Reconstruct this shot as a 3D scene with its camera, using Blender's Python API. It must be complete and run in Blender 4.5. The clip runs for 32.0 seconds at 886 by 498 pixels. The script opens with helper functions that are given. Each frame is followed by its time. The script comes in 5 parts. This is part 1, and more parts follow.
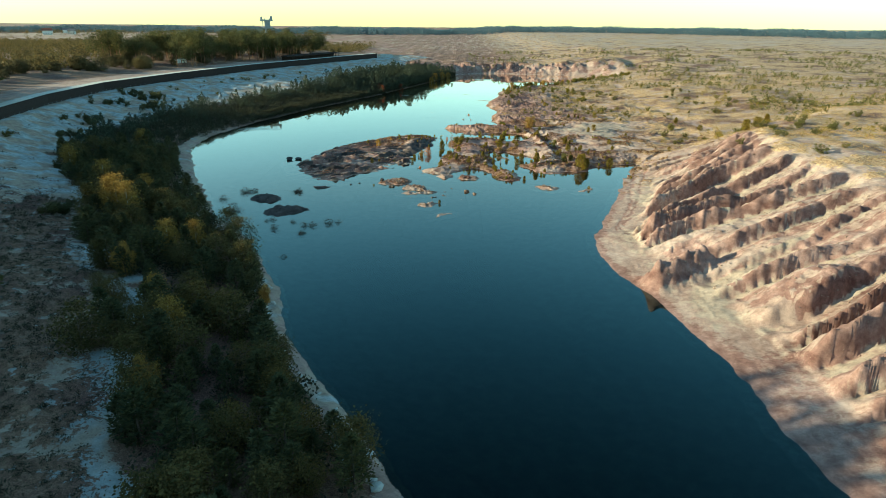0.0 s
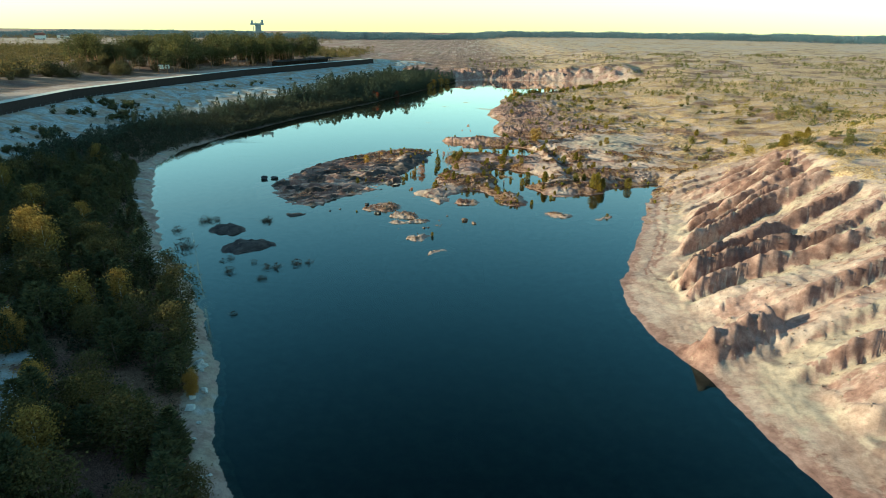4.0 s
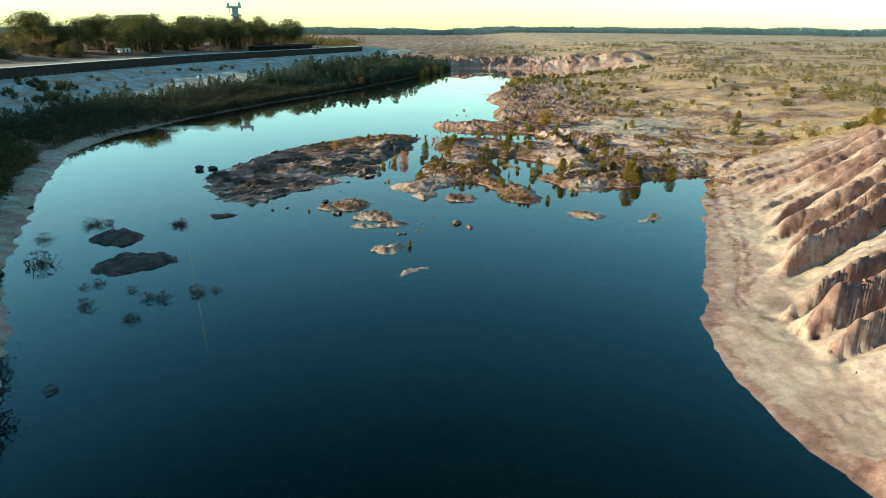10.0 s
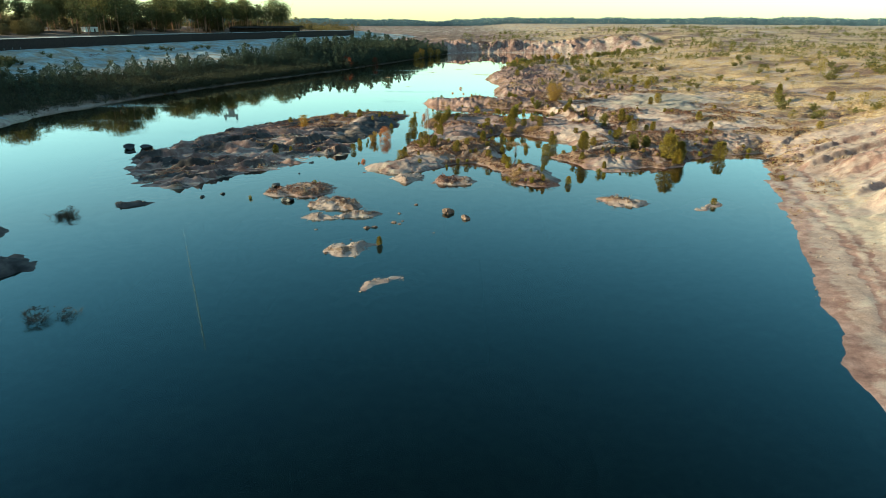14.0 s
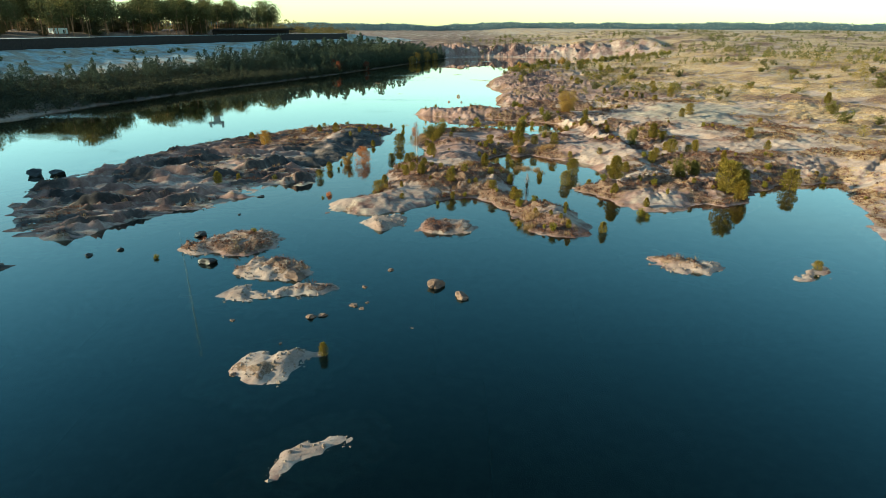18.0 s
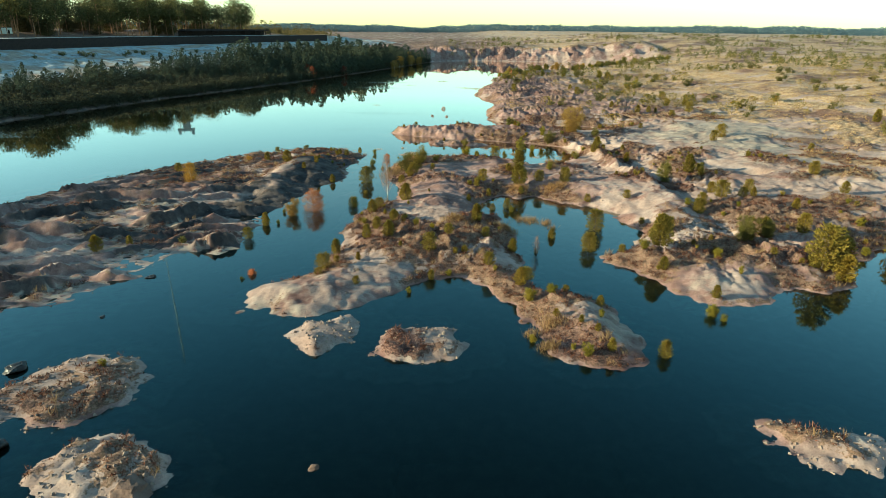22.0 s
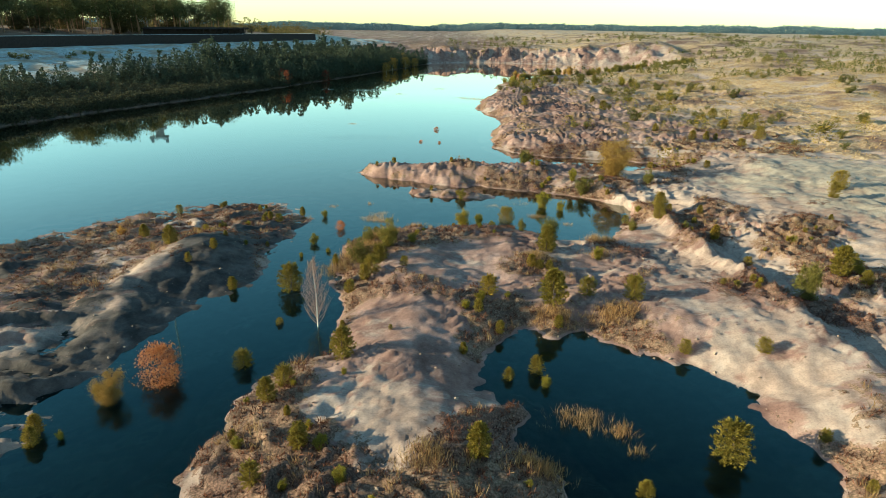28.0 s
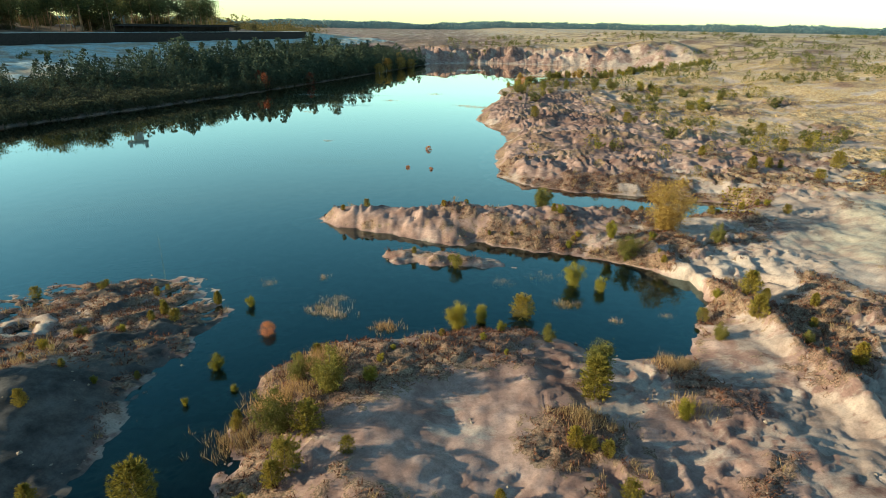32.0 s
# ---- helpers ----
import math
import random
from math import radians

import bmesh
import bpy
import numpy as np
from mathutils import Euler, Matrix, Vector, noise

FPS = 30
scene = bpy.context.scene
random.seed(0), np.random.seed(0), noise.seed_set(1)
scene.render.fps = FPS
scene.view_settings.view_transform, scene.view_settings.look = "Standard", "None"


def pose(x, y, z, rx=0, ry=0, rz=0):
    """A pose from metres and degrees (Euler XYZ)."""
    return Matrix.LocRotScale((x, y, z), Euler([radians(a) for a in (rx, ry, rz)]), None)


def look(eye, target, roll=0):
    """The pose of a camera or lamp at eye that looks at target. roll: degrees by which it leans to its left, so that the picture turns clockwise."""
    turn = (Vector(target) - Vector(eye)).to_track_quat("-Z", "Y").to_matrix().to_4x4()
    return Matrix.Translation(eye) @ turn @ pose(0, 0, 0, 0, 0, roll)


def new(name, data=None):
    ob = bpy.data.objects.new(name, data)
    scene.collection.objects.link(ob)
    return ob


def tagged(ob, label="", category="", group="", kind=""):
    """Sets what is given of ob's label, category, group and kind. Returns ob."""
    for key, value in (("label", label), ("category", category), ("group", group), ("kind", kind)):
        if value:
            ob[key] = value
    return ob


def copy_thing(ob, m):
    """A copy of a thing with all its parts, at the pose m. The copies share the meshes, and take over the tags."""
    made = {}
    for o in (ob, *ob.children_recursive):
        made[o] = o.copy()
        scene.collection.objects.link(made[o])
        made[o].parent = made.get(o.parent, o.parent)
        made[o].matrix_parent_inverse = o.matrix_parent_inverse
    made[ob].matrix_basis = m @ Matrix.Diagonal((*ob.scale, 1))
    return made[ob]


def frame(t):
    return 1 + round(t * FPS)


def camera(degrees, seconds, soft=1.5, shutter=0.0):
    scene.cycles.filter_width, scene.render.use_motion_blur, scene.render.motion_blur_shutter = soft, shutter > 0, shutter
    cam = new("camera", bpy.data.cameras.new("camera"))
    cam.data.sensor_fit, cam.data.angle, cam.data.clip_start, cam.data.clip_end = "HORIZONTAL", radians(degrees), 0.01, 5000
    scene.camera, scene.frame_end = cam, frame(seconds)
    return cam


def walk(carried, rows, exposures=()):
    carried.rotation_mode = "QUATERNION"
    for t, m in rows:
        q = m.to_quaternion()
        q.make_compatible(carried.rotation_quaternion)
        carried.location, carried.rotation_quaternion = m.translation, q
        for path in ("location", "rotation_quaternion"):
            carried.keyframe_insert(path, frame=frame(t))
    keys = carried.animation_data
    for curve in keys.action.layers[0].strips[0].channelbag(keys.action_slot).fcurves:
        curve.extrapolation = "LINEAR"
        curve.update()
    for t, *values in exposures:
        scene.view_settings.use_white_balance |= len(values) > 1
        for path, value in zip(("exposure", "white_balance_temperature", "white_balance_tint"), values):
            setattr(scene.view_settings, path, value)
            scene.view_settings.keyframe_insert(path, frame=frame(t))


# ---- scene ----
CAM = [
    (0, -8.65, -241.55, 53.15, -21.01, 1.52, 0.54),
    (1, -8.35, -233.80, 53.03, -20.87, 1.52, 0.52),
    (2, -8.03, -226.17, 52.77, -20.75, 1.56, 0.52),
    (3, -7.73, -218.60, 52.33, -20.63, 1.62, 0.55),
    (5.5, -7.25, -199.40, 50.12, -20.52, 1.62, 0.50),
    (6, -7.06, -195.52, 49.19, -20.59, 1.62, 0.45),
    (7, -6.61, -187.75, 46.80, -20.76, 1.62, 0.36),
    (8, -6.25, -180.07, 43.97, -20.79, 1.59, 0.32),
    (9, -6.06, -172.50, 40.91, -20.73, 1.53, 0.36),
    (10, -5.95, -164.99, 37.76, -20.60, 1.43, 0.38),
    (11, -5.76, -157.45, 34.66, -20.59, 1.37, 0.30),
    (12, -5.43, -149.77, 31.71, -20.73, 1.37, 0.25),
    (13, -5.07, -142.03, 29.06, -20.92, 1.37, 0.26),
    (14, -4.77, -134.42, 26.92, -21.07, 1.34, 0.22),
    (17, -4.23, -112.34, 24.92, -20.73, 1.29, 0.29),
    (18, -4.15, -104.82, 24.92, -20.63, 1.21, 0.34),
    (19, -3.97, -97.22, 24.98, -20.57, 1.21, 0.44),
    (20, -3.81, -89.58, 25.03, -20.52, 1.06, 0.54),
    (20.5, -3.72, -85.75, 25.05, -20.50, 0.62, 0.58),
    (21, -3.63, -81.94, 25.07, -20.49, 0.11, 0.62),
    (21.5, -3.55, -78.17, 25.10, -20.48, -0.07, 0.66),
    (22, -3.46, -74.41, 25.12, -20.47, -0.10, 0.70),
    (23, -3.19, -66.86, 25.22, -20.49, -0.09, 0.79),
    (24, -2.83, -59.33, 25.30, -20.55, -0.04, 0.86),
    (27, -1.61, -36.98, 25.29, -20.57, -0.02, 0.86),
    (28, -1.28, -29.35, 25.24, -20.60, -0.01, 0.92),
    (29, -0.94, -21.90, 25.16, -20.60, 0.02, 0.93),
    (30, -0.63, -14.68, 25.14, -20.64, 0.04, 0.96),
    (31, -0.29, -7.44, 25.13, -20.75, 0.10, 1.03),
    (32, 0.01, 0.00, 25.00, -20.74, 0.01, 1.08),
]

PATH = [(t, pose(x, y, z, 90 + tilt, 0, turn) @ pose(0, 0, 0, 0, 0, roll)) for t, x, y, z, tilt, turn, roll in CAM]
cam = camera(73.7, 32.0, 0.75)
walk(cam, PATH, [(0.0, 1.40, 5960, -26.0), (32.0, 1.40, 5960, -26.0)])

# ---- world and sun ----
SUN_UP, SUN_AZ = radians(14), radians(261)          # azimuth clockwise from +y
world = bpy.data.worlds.new("sky")
scene.world = world
world.use_nodes = True
wn = world.node_tree
sky = wn.nodes.new("ShaderNodeTexSky")
sky.sky_type, sky.sun_disc = "NISHITA", False
sky.sun_elevation, sky.sun_rotation = SUN_UP, SUN_AZ
sky.air_density, sky.dust_density, sky.ozone_density = 1.05, 0.2, 1.95
wn.links.new(sky.outputs[0], wn.nodes["Background"].inputs[0])
wn.nodes["Background"].inputs[1].default_value = 0.112
sun_data = bpy.data.lights.new("sun", "SUN")
sun_data.energy, sun_data.angle, sun_data.color = 5.0, radians(0.6), (1.0, 0.77, 0.59)
sun_dir = Vector((math.sin(SUN_AZ) * math.cos(SUN_UP), math.cos(SUN_AZ) * math.cos(SUN_UP), math.sin(SUN_UP)))
new("sun", sun_data).matrix_world = look(sun_dir * 900, (0, 0, 0))

# ---- materials ----
def nodes_of(name, rough=0.9):
    m = bpy.data.materials.new(name)
    m.use_nodes = True
    nt = m.node_tree
    b = nt.nodes["Principled BSDF"]
    b.inputs["Roughness"].default_value = rough
    b.inputs["Specular IOR Level"].default_value = 0.25
    return m, nt, b


def noise_node(nt, scale, detail=4, rough=0.6, coord="Object", stretch=None, warp=0.0):
    tc = nt.nodes.new("ShaderNodeTexCoord")
    n = nt.nodes.new("ShaderNodeTexNoise")
    n.inputs["Scale"].default_value, n.inputs["Detail"].default_value, n.inputs["Roughness"].default_value = scale, detail, rough
    n.inputs["Distortion"].default_value = warp
    src = tc.outputs[coord]
    if stretch:
        mp = nt.nodes.new("ShaderNodeMapping")
        mp.inputs["Scale"].default_value = stretch[:3]
        if len(stretch) > 3:
            mp.inputs["Rotation"].default_value = (0, 0, radians(stretch[3]))
        nt.links.new(src, mp.inputs[0])
        src = mp.outputs[0]
    nt.links.new(src, n.inputs["Vector"])
    return n.outputs[0]


def ramp(nt, fac, *stops):
    r = nt.nodes.new("ShaderNodeValToRGB")
    e = r.color_ramp.elements
    while len(e) < len(stops):
        e.new(0.5)
    for el, (p, c) in zip(e, stops):
        el.position, el.color = p, (*c, 1)
    nt.links.new(fac, r.inputs[0])
    return r.outputs[0]


def grey(v):
    return (v, v, v)


def mix(nt, fac, a, b, mode="MIX"):
    m = nt.nodes.new("ShaderNodeMix")
    m.data_type, m.blend_type = "RGBA", mode
    for sock, val in ((m.inputs[0], fac), (m.inputs[6], a), (m.inputs[7], b)):
        if isinstance(val, bpy.types.NodeSocket):
            nt.links.new(val, sock)
        elif isinstance(val, tuple):
            sock.default_value = (*val, 1)
        else:
            sock.default_value = val
    return m.outputs[2]


def relief(nt, b, height, strength=0.5, dist=0.1):
    n = nt.nodes.new("ShaderNodeBump")
    n.inputs["Strength"].default_value, n.inputs["Distance"].default_value = strength, dist
    nt.links.new(height, n.inputs["Height"])
    nt.links.new(n.outputs[0], b.inputs["Normal"])


def plain_mat(name, a, b2, scale=3.0, rough=0.85, bump=0.3, dist=0.05, per_object=0.0):
    m, nt, b = nodes_of(name, rough)
    n1 = noise_node(nt, scale, 5)
    n2 = noise_node(nt, scale * 7, 3)
    c = ramp(nt, n1, (0.3, a), (0.7, b2))
    c = mix(nt, 0.35, c, ramp(nt, n2, (0.3, grey(0.35)), (0.7, grey(1.0))), "MULTIPLY")
    if per_object:
        info = nt.nodes.new("ShaderNodeObjectInfo")
        c = mix(nt, per_object, c, ramp(nt, info.outputs["Random"], (0.0, grey(0.45)), (1.0, grey(1.0))), "MULTIPLY")
    nt.links.new(c, b.inputs["Base Color"])
    relief(nt, b, n2, bump, dist)
    return m


def leaf_mat(name, a, b2, rnd=0.5):
    m, nt, b = nodes_of(name, 0.65)
    geo = nt.nodes.new("ShaderNodeNewGeometry")
    info = nt.nodes.new("ShaderNodeObjectInfo")
    c = ramp(nt, geo.outputs["Random Per Island"], (0.0, a), (1.0, b2))
    c = mix(nt, rnd, c, ramp(nt, info.outputs["Random"], (0.0, (0.5, 0.55, 0.5)), (0.6, (1.0, 1.0, 1.0)), (1.0, (1.3, 1.1, 0.75))), "MULTIPLY")
    b.inputs["Specular IOR Level"].default_value = 0.05
    nt.links.new(c, b.inputs["Base Color"])
    tr = nt.nodes.new("ShaderNodeBsdfTranslucent")
    nt.links.new(c, tr.inputs[0])
    sh = nt.nodes.new("ShaderNodeMixShader")
    sh.inputs[0].default_value = 0.3
    nt.links.new(b.outputs[0], sh.inputs[1])
    nt.links.new(tr.outputs[0], sh.inputs[2])
    nt.links.new(sh.outputs[0], nt.nodes["Material Output"].inputs[0])
    return m


def ground_material():
    m, nt, b = nodes_of("sandy_ground", 0.95)
    at = nt.nodes.new("ShaderNodeVertexColor")
    at.layer_name = "cover"
    sep = nt.nodes.new("ShaderNodeSeparateColor")
    nt.links.new(at.outputs[0], sep.inputs[0])
    big = noise_node(nt, 0.05, 6, 0.6)
    mid = noise_node(nt, 0.45, 8, 0.62)
    fine = noise_node(nt, 1.5, 9, 0.72)
    mid3 = noise_node(nt, 0.5, 9, 0.7, stretch=(0.7, 1.4, 1.0, 25), warp=0.6)
    grain = noise_node(nt, 7.0, 5, 0.7)

    def cut(tendency, n, width=0.08, gain=0.9):
        """A cover whose edge breaks up along the noise n."""
        mul = nt.nodes.new("ShaderNodeMath")
        mul.operation = "MULTIPLY_ADD"
        nt.links.new(n, mul.inputs[0])
        mul.inputs[1].default_value, mul.inputs[2].default_value = gain, -gain / 2
        add = nt.nodes.new("ShaderNodeMath")
        add.operation = "ADD"
        nt.links.new(tendency, add.inputs[0])
        nt.links.new(mul.outputs[0], add.inputs[1])
        return ramp(nt, add.outputs[0], (0.5 - width, grey(0)), (0.5 + width, grey(1)))
    sand = ramp(nt, mid2 := mix(nt, 0.5, mid, big), (0.36, (0.22, 0.138, 0.110)), (0.5, (0.335, 0.234, 0.190)), (0.64, (0.45, 0.338, 0.282)))
    mauve = ramp(nt, mid2, (0.36, (0.11, 0.052, 0.042)), (0.5, (0.24, 0.138, 0.113)), (0.64, (0.41, 0.266, 0.222)))
    pale = ramp(nt, mid, (0.38, (0.29, 0.218, 0.164)), (0.62, (0.39, 0.306, 0.236)))
    litter = ramp(nt, grain, (0.38, (0.030, 0.016, 0.014)), (0.5, (0.105, 0.050, 0.040)), (0.64, (0.23, 0.128, 0.098)))
    straw = ramp(nt, fine, (0.38, (0.25, 0.148, 0.075)), (0.5, (0.43, 0.28, 0.15)), (0.62, (0.57, 0.41, 0.24)))
    xyz = nt.nodes.new("ShaderNodeSeparateXYZ")
    nt.links.new(nt.nodes.new("ShaderNodeTexCoord").outputs["Object"], xyz.inputs[0])
    east = nt.nodes.new("ShaderNodeMapRange")
    nt.links.new(xyz.outputs[0], east.inputs[0])
    east.inputs[1].default_value, east.inputs[2].default_value, east.inputs[3].default_value = 35, 85, 0.25
    golden = mix(nt, 1.0, ramp(nt, big, (0.38, grey(0.1)), (0.52, grey(0.85))), east.outputs[0], "MULTIPLY")
    dry = mix(nt, golden, litter, straw)
    c = mix(nt, cut(sep.outputs[2], mid, 0.16, 1.3), mix(nt, cut(sep.outputs[1], mid3, 0.11, 1.7), sand, mauve), pale)
    white = ramp(nt, mid, (0.38, (0.30, 0.305, 0.295)), (0.62, (0.43, 0.44, 0.43)))
    c = mix(nt, ramp(nt, sep.outputs[2], (0.76, grey(0)), (0.92, grey(1))), c, white)
    c = mix(nt, cut(sep.outputs[0], fine, 0.05, 2.2), c, dry)
    # dark cover: muddy soil, deep water and painted shade
    mud_shade = ramp(nt, mid, (0.38, (0.028, 0.022, 0.021)), (0.62, (0.10, 0.076, 0.068)))
    c = mix(nt, cut(at.outputs[1], mid, 0.15, 1.2), c, mud_shade)
    c = mix(nt, 0.32, c, ramp(nt, grain, (0.38, grey(0.4)), (0.54, grey(1.0))), "MULTIPLY")
    c = mix(nt, 0.45, c, ramp(nt, fine, (0.36, grey(0.5)), (0.54, grey(1.0)), (0.66, grey(1.2))), "MULTIPLY")
    nt.links.new(c, b.inputs["Base Color"])
    both = mix(nt, 0.45, fine, grain)
    relief(nt, b, both, 0.45, 0.13)
    return m


def water_material():
    m, nt, b = nodes_of("lake_water", 0.03)
    nt.nodes.remove(b)
    gl = nt.nodes.new("ShaderNodeBsdfGlossy")
    nt.links.new(ramp(nt, noise_node(nt, 0.035, 5, 0.6, stretch=(0.35, 1.0, 1.0, 20)), (0.57, grey(0.02)), (0.66, grey(0.16))), gl.inputs["Roughness"])
    sheen = nt.nodes.new("ShaderNodeFresnel")
    sheen.inputs[0].default_value = 1.36
    nt.links.new(ramp(nt, sheen.outputs[0], (0.06, (0.62, 0.95, 1.0)), (0.22, (0.95, 0.93, 0.85)), (0.5, (1.0, 0.94, 0.87))), gl.inputs[0])
    body = nt.nodes.new("ShaderNodeBsdfDiffuse")
    body.inputs[0].default_value = (0.0014, 0.0036, 0.0042, 1)
    clear = nt.nodes.new("ShaderNodeBsdfTransparent")
    clear.inputs[0].default_value = (0.60, 0.76, 0.72, 1)
    inner = nt.nodes.new("ShaderNodeMixShader")
    inner.inputs[0].default_value = 0.35
    nt.links.new(body.outputs[0], inner.inputs[1])
    nt.links.new(clear.outputs[0], inner.inputs[2])
    fr = nt.nodes.new("ShaderNodeFresnel")
    fr.inputs[0].default_value = 1.36
    gain = nt.nodes.new("ShaderNodeMath")
    gain.operation, gain.use_clamp = "MULTIPLY_ADD", True
    gain.inputs[1].default_value, gain.inputs[2].default_value = 1.95, -0.048
    nt.links.new(fr.outputs[0], gain.inputs[0])
    out = nt.nodes.new("ShaderNodeMixShader")
    nt.links.new(gain.outputs[0], out.inputs[0])
    nt.links.new(inner.outputs[0], out.inputs[1])
    nt.links.new(gl.outputs[0], out.inputs[2])
    bump = nt.nodes.new("ShaderNodeBump")
    bump.inputs["Strength"].default_value, bump.inputs["Distance"].default_value = 0.02, 0.03
    nt.links.new(noise_node(nt, 1.4, 3, 0.5), bump.inputs["Height"])
    nt.links.new(bump.outputs[0], gl.inputs["Normal"])
    nt.links.new(out.outputs[0], nt.nodes["Material Output"].inputs[0])
    return m


GROUND, WATER = ground_material(), water_material()
BARK = plain_mat("bark", (0.10, 0.07, 0.05), (0.20, 0.14, 0.10), 6)
PINE_BARK = plain_mat("pine_bark", (0.22, 0.11, 0.06), (0.36, 0.20, 0.12), 4)
TWIG = plain_mat("birch_twigs", (0.22, 0.12, 0.09), (0.40, 0.25, 0.19), 6)
BIRCH_BARK = plain_mat("birch_bark", (0.45, 0.42, 0.38), (0.75, 0.72, 0.66), 5)
NEEDLES = leaf_mat("pine_needles", (0.105, 0.088, 0.018), (0.38, 0.265, 0.055), 0.4)
FOREST = leaf_mat("forest_needles", (0.054, 0.062, 0.035), (0.148, 0.132, 0.060))
OLIVE = leaf_mat("olive_leaves", (0.090, 0.085, 0.022), (0.230, 0.180, 0.050))
YELLOW = leaf_mat("yellow_leaves", (0.32, 0.16, 0.03), (0.54, 0.31, 0.06))
ORANGE = leaf_mat("orange_leaves", (0.25, 0.135, 0.035), (0.44, 0.27, 0.08))
MAROON = leaf_mat("maroon_leaves", (0.09, 0.026, 0.017), (0.18, 0.06, 0.032))
RED = leaf_mat("red_leaves", (0.36, 0.11, 0.040), (0.62, 0.27, 0.12))
STRAW = leaf_mat("dry_grass_blades", (0.20, 0.115, 0.055), (0.42, 0.265, 0.135))
WALL_DARK = plain_mat("dark_facing", (0.018, 0.012, 0.012), (0.035, 0.024, 0.022), 0.8)
ROCK = plain_mat("clay_boulder", (0.10, 0.058, 0.042), (0.26, 0.165, 0.12), 1.5, 0.9, 0.8, 0.1)
CONCRETE = plain_mat("tower_concrete", (0.32, 0.34, 0.36), (0.45, 0.46, 0.47), 0.4)

# ---- plan of the shores ----
CLIFF_SHORE = [(300, -700), (60, -260), (44, -200), (39, -184), (37, -170), (38, -158), (35, -145), (32.5, -130), (29, -120), (27, -112),
               (26.5, -101), (28, -91), (32, -84), (32.5, -78), (36.5, -71), (42, -56), (50, -35), (58, -13.5), (64, -3)]
BAY_SHORE = [(58, -4), (48.6, -6.6), (43.5, -11.5), (37.5, -19.8), (33.5, -17.5), (27.4, -22), (21.6, -21.5), (20, -17.5), (17.6, -13.5),
             (16, -9.8), (19, -7.7), (21, -3.4), (23.3, -0.6), (22.1, 4), (21.5, 8), (20.7, 10.6), (18.7, 11.8), (15.8, 13.8), (13, 15.4), (11.6, 17.8), (8, 16.3), (5.8, 18), (3, 14), (1.5, 10), (1.5, 7), (4.5, 5.5), (4, 2.5), (5.5, 0.5), (6, -2), (5.2, -6),
             (5.6, -10), (5.5, -14.7), (6, -18.6), (8.7, -20), (13, -22.3), (15, -27), (12, -34), (7.6, -33.5), (5.5, -30), (3.5, -23),
             (1.3, -18), (-2.6, -15.5), (-6, -17.4), (-9, -20.2), (-12.4, -23.5), (-17, -25), (-24, -24)]
TONGUE_SHORE = [(-21.8, -19.7), (-18.7, -16), (-16.6, -12), (-16.8, -3), (-16.5, 1), (-15.4, 3), (-15.6, 7), (-12.9, 11), (-10.7, 13.6),
                (-10.3, 17), (-11, 22), (-13, 30.5), (-13.8, 37.5), (-7.6, 45), (-3, 44), (2.2, 45.8), (7.5, 46), (14.3, 42), (20, 41),
                (22, 47), (25, 50), (26.3, 53.3), (25.5, 59), (17, 64), (8, 66.7), (-6, 70.4), (-10.6, 72.3), (-18, 76), (-14.8, 79.5)]
NORTH_SHORE = [(1.2, 79.9), (9.3, 80.9), (22.8, 82), (30, 80), (37.5, 81), (43, 84), (45, 88.5), (31, 92), (18, 95), (11, 98), (9, 113),
               (11.4, 127.6), (16, 142), (12.3, 158), (8.4, 173), (14, 199), (22, 228), (20, 248), (30, 272), (60, 300), (92, 326),
               (125, 354), (152, 388), (140, 418), (105, 430), (62, 438), (22, 444), (-8, 430), (-22, 405), (-160, 520), (-2600, 700), (-6000, 900), (-6000, 6000), (6000, 6000), (6000, -700)]
LEFT_SHORE = [(120, -420), (30, -270), (-2, -215), (-15.6, -185), (-21.4, -175), (-30.7, -162), (-40, -147), (-45.6, -131), (-52, -119), (-65, -97),
              (-79, -81), (-89.5, -61), (-106, -32), (-127, 13), (-131, 47), (-122, 92), (-105, 146), (-92, 178), (-75, 220), (-49, 300),
              (-20, 395), (-10, 440), (60, 560), (60, 6000), (-6000, 6000), (-6000, -2000), (120, -2000)]
MAIN = CLIFF_SHORE + BAY_SHORE + TONGUE_SHORE + NORTH_SHORE
DAM_LINE = [(20, -520), (-60, -330), (-95, -240), (-140, -145), (-193, -25), (-211, 50), (-217, 110), (-206, 178), (-182, 278), (-106, 476), (-42, 572), (0, 6000)]
# bank along the inner bay, bare sand flats and overgrown patches (x, y, reach)
INNER_BANK = [(24, 63), (26, 59), (28, 51), (28, 42), (29, 31), (30, 20), (30.5, 10), (32, 0)]
BARE = [(-3, 9, 6), (-1, 28, 4), (6.4, 35, 4), (5.4, 25, 3), (23, 14, 6), (24, 4, 5), (26, 30, 5), (-5, 18, 4), (57, 67, 13), (60, 48, 11), (21, 21, 4),
        (-16, -22, 6), (-8, -20, 3.5), (23, -18, 4), (10.8, -27, 3), (12.6, -25.5, 3.2), (12.5, -31, 2.6), (29, -17, 4), (32, 11, 5), (73, 72, 12), (48, 20, 7), (-3, 31, 4), (23, 41, 5), (15, 33, 3), (46, 64, 9), (-4, 5, 4)]
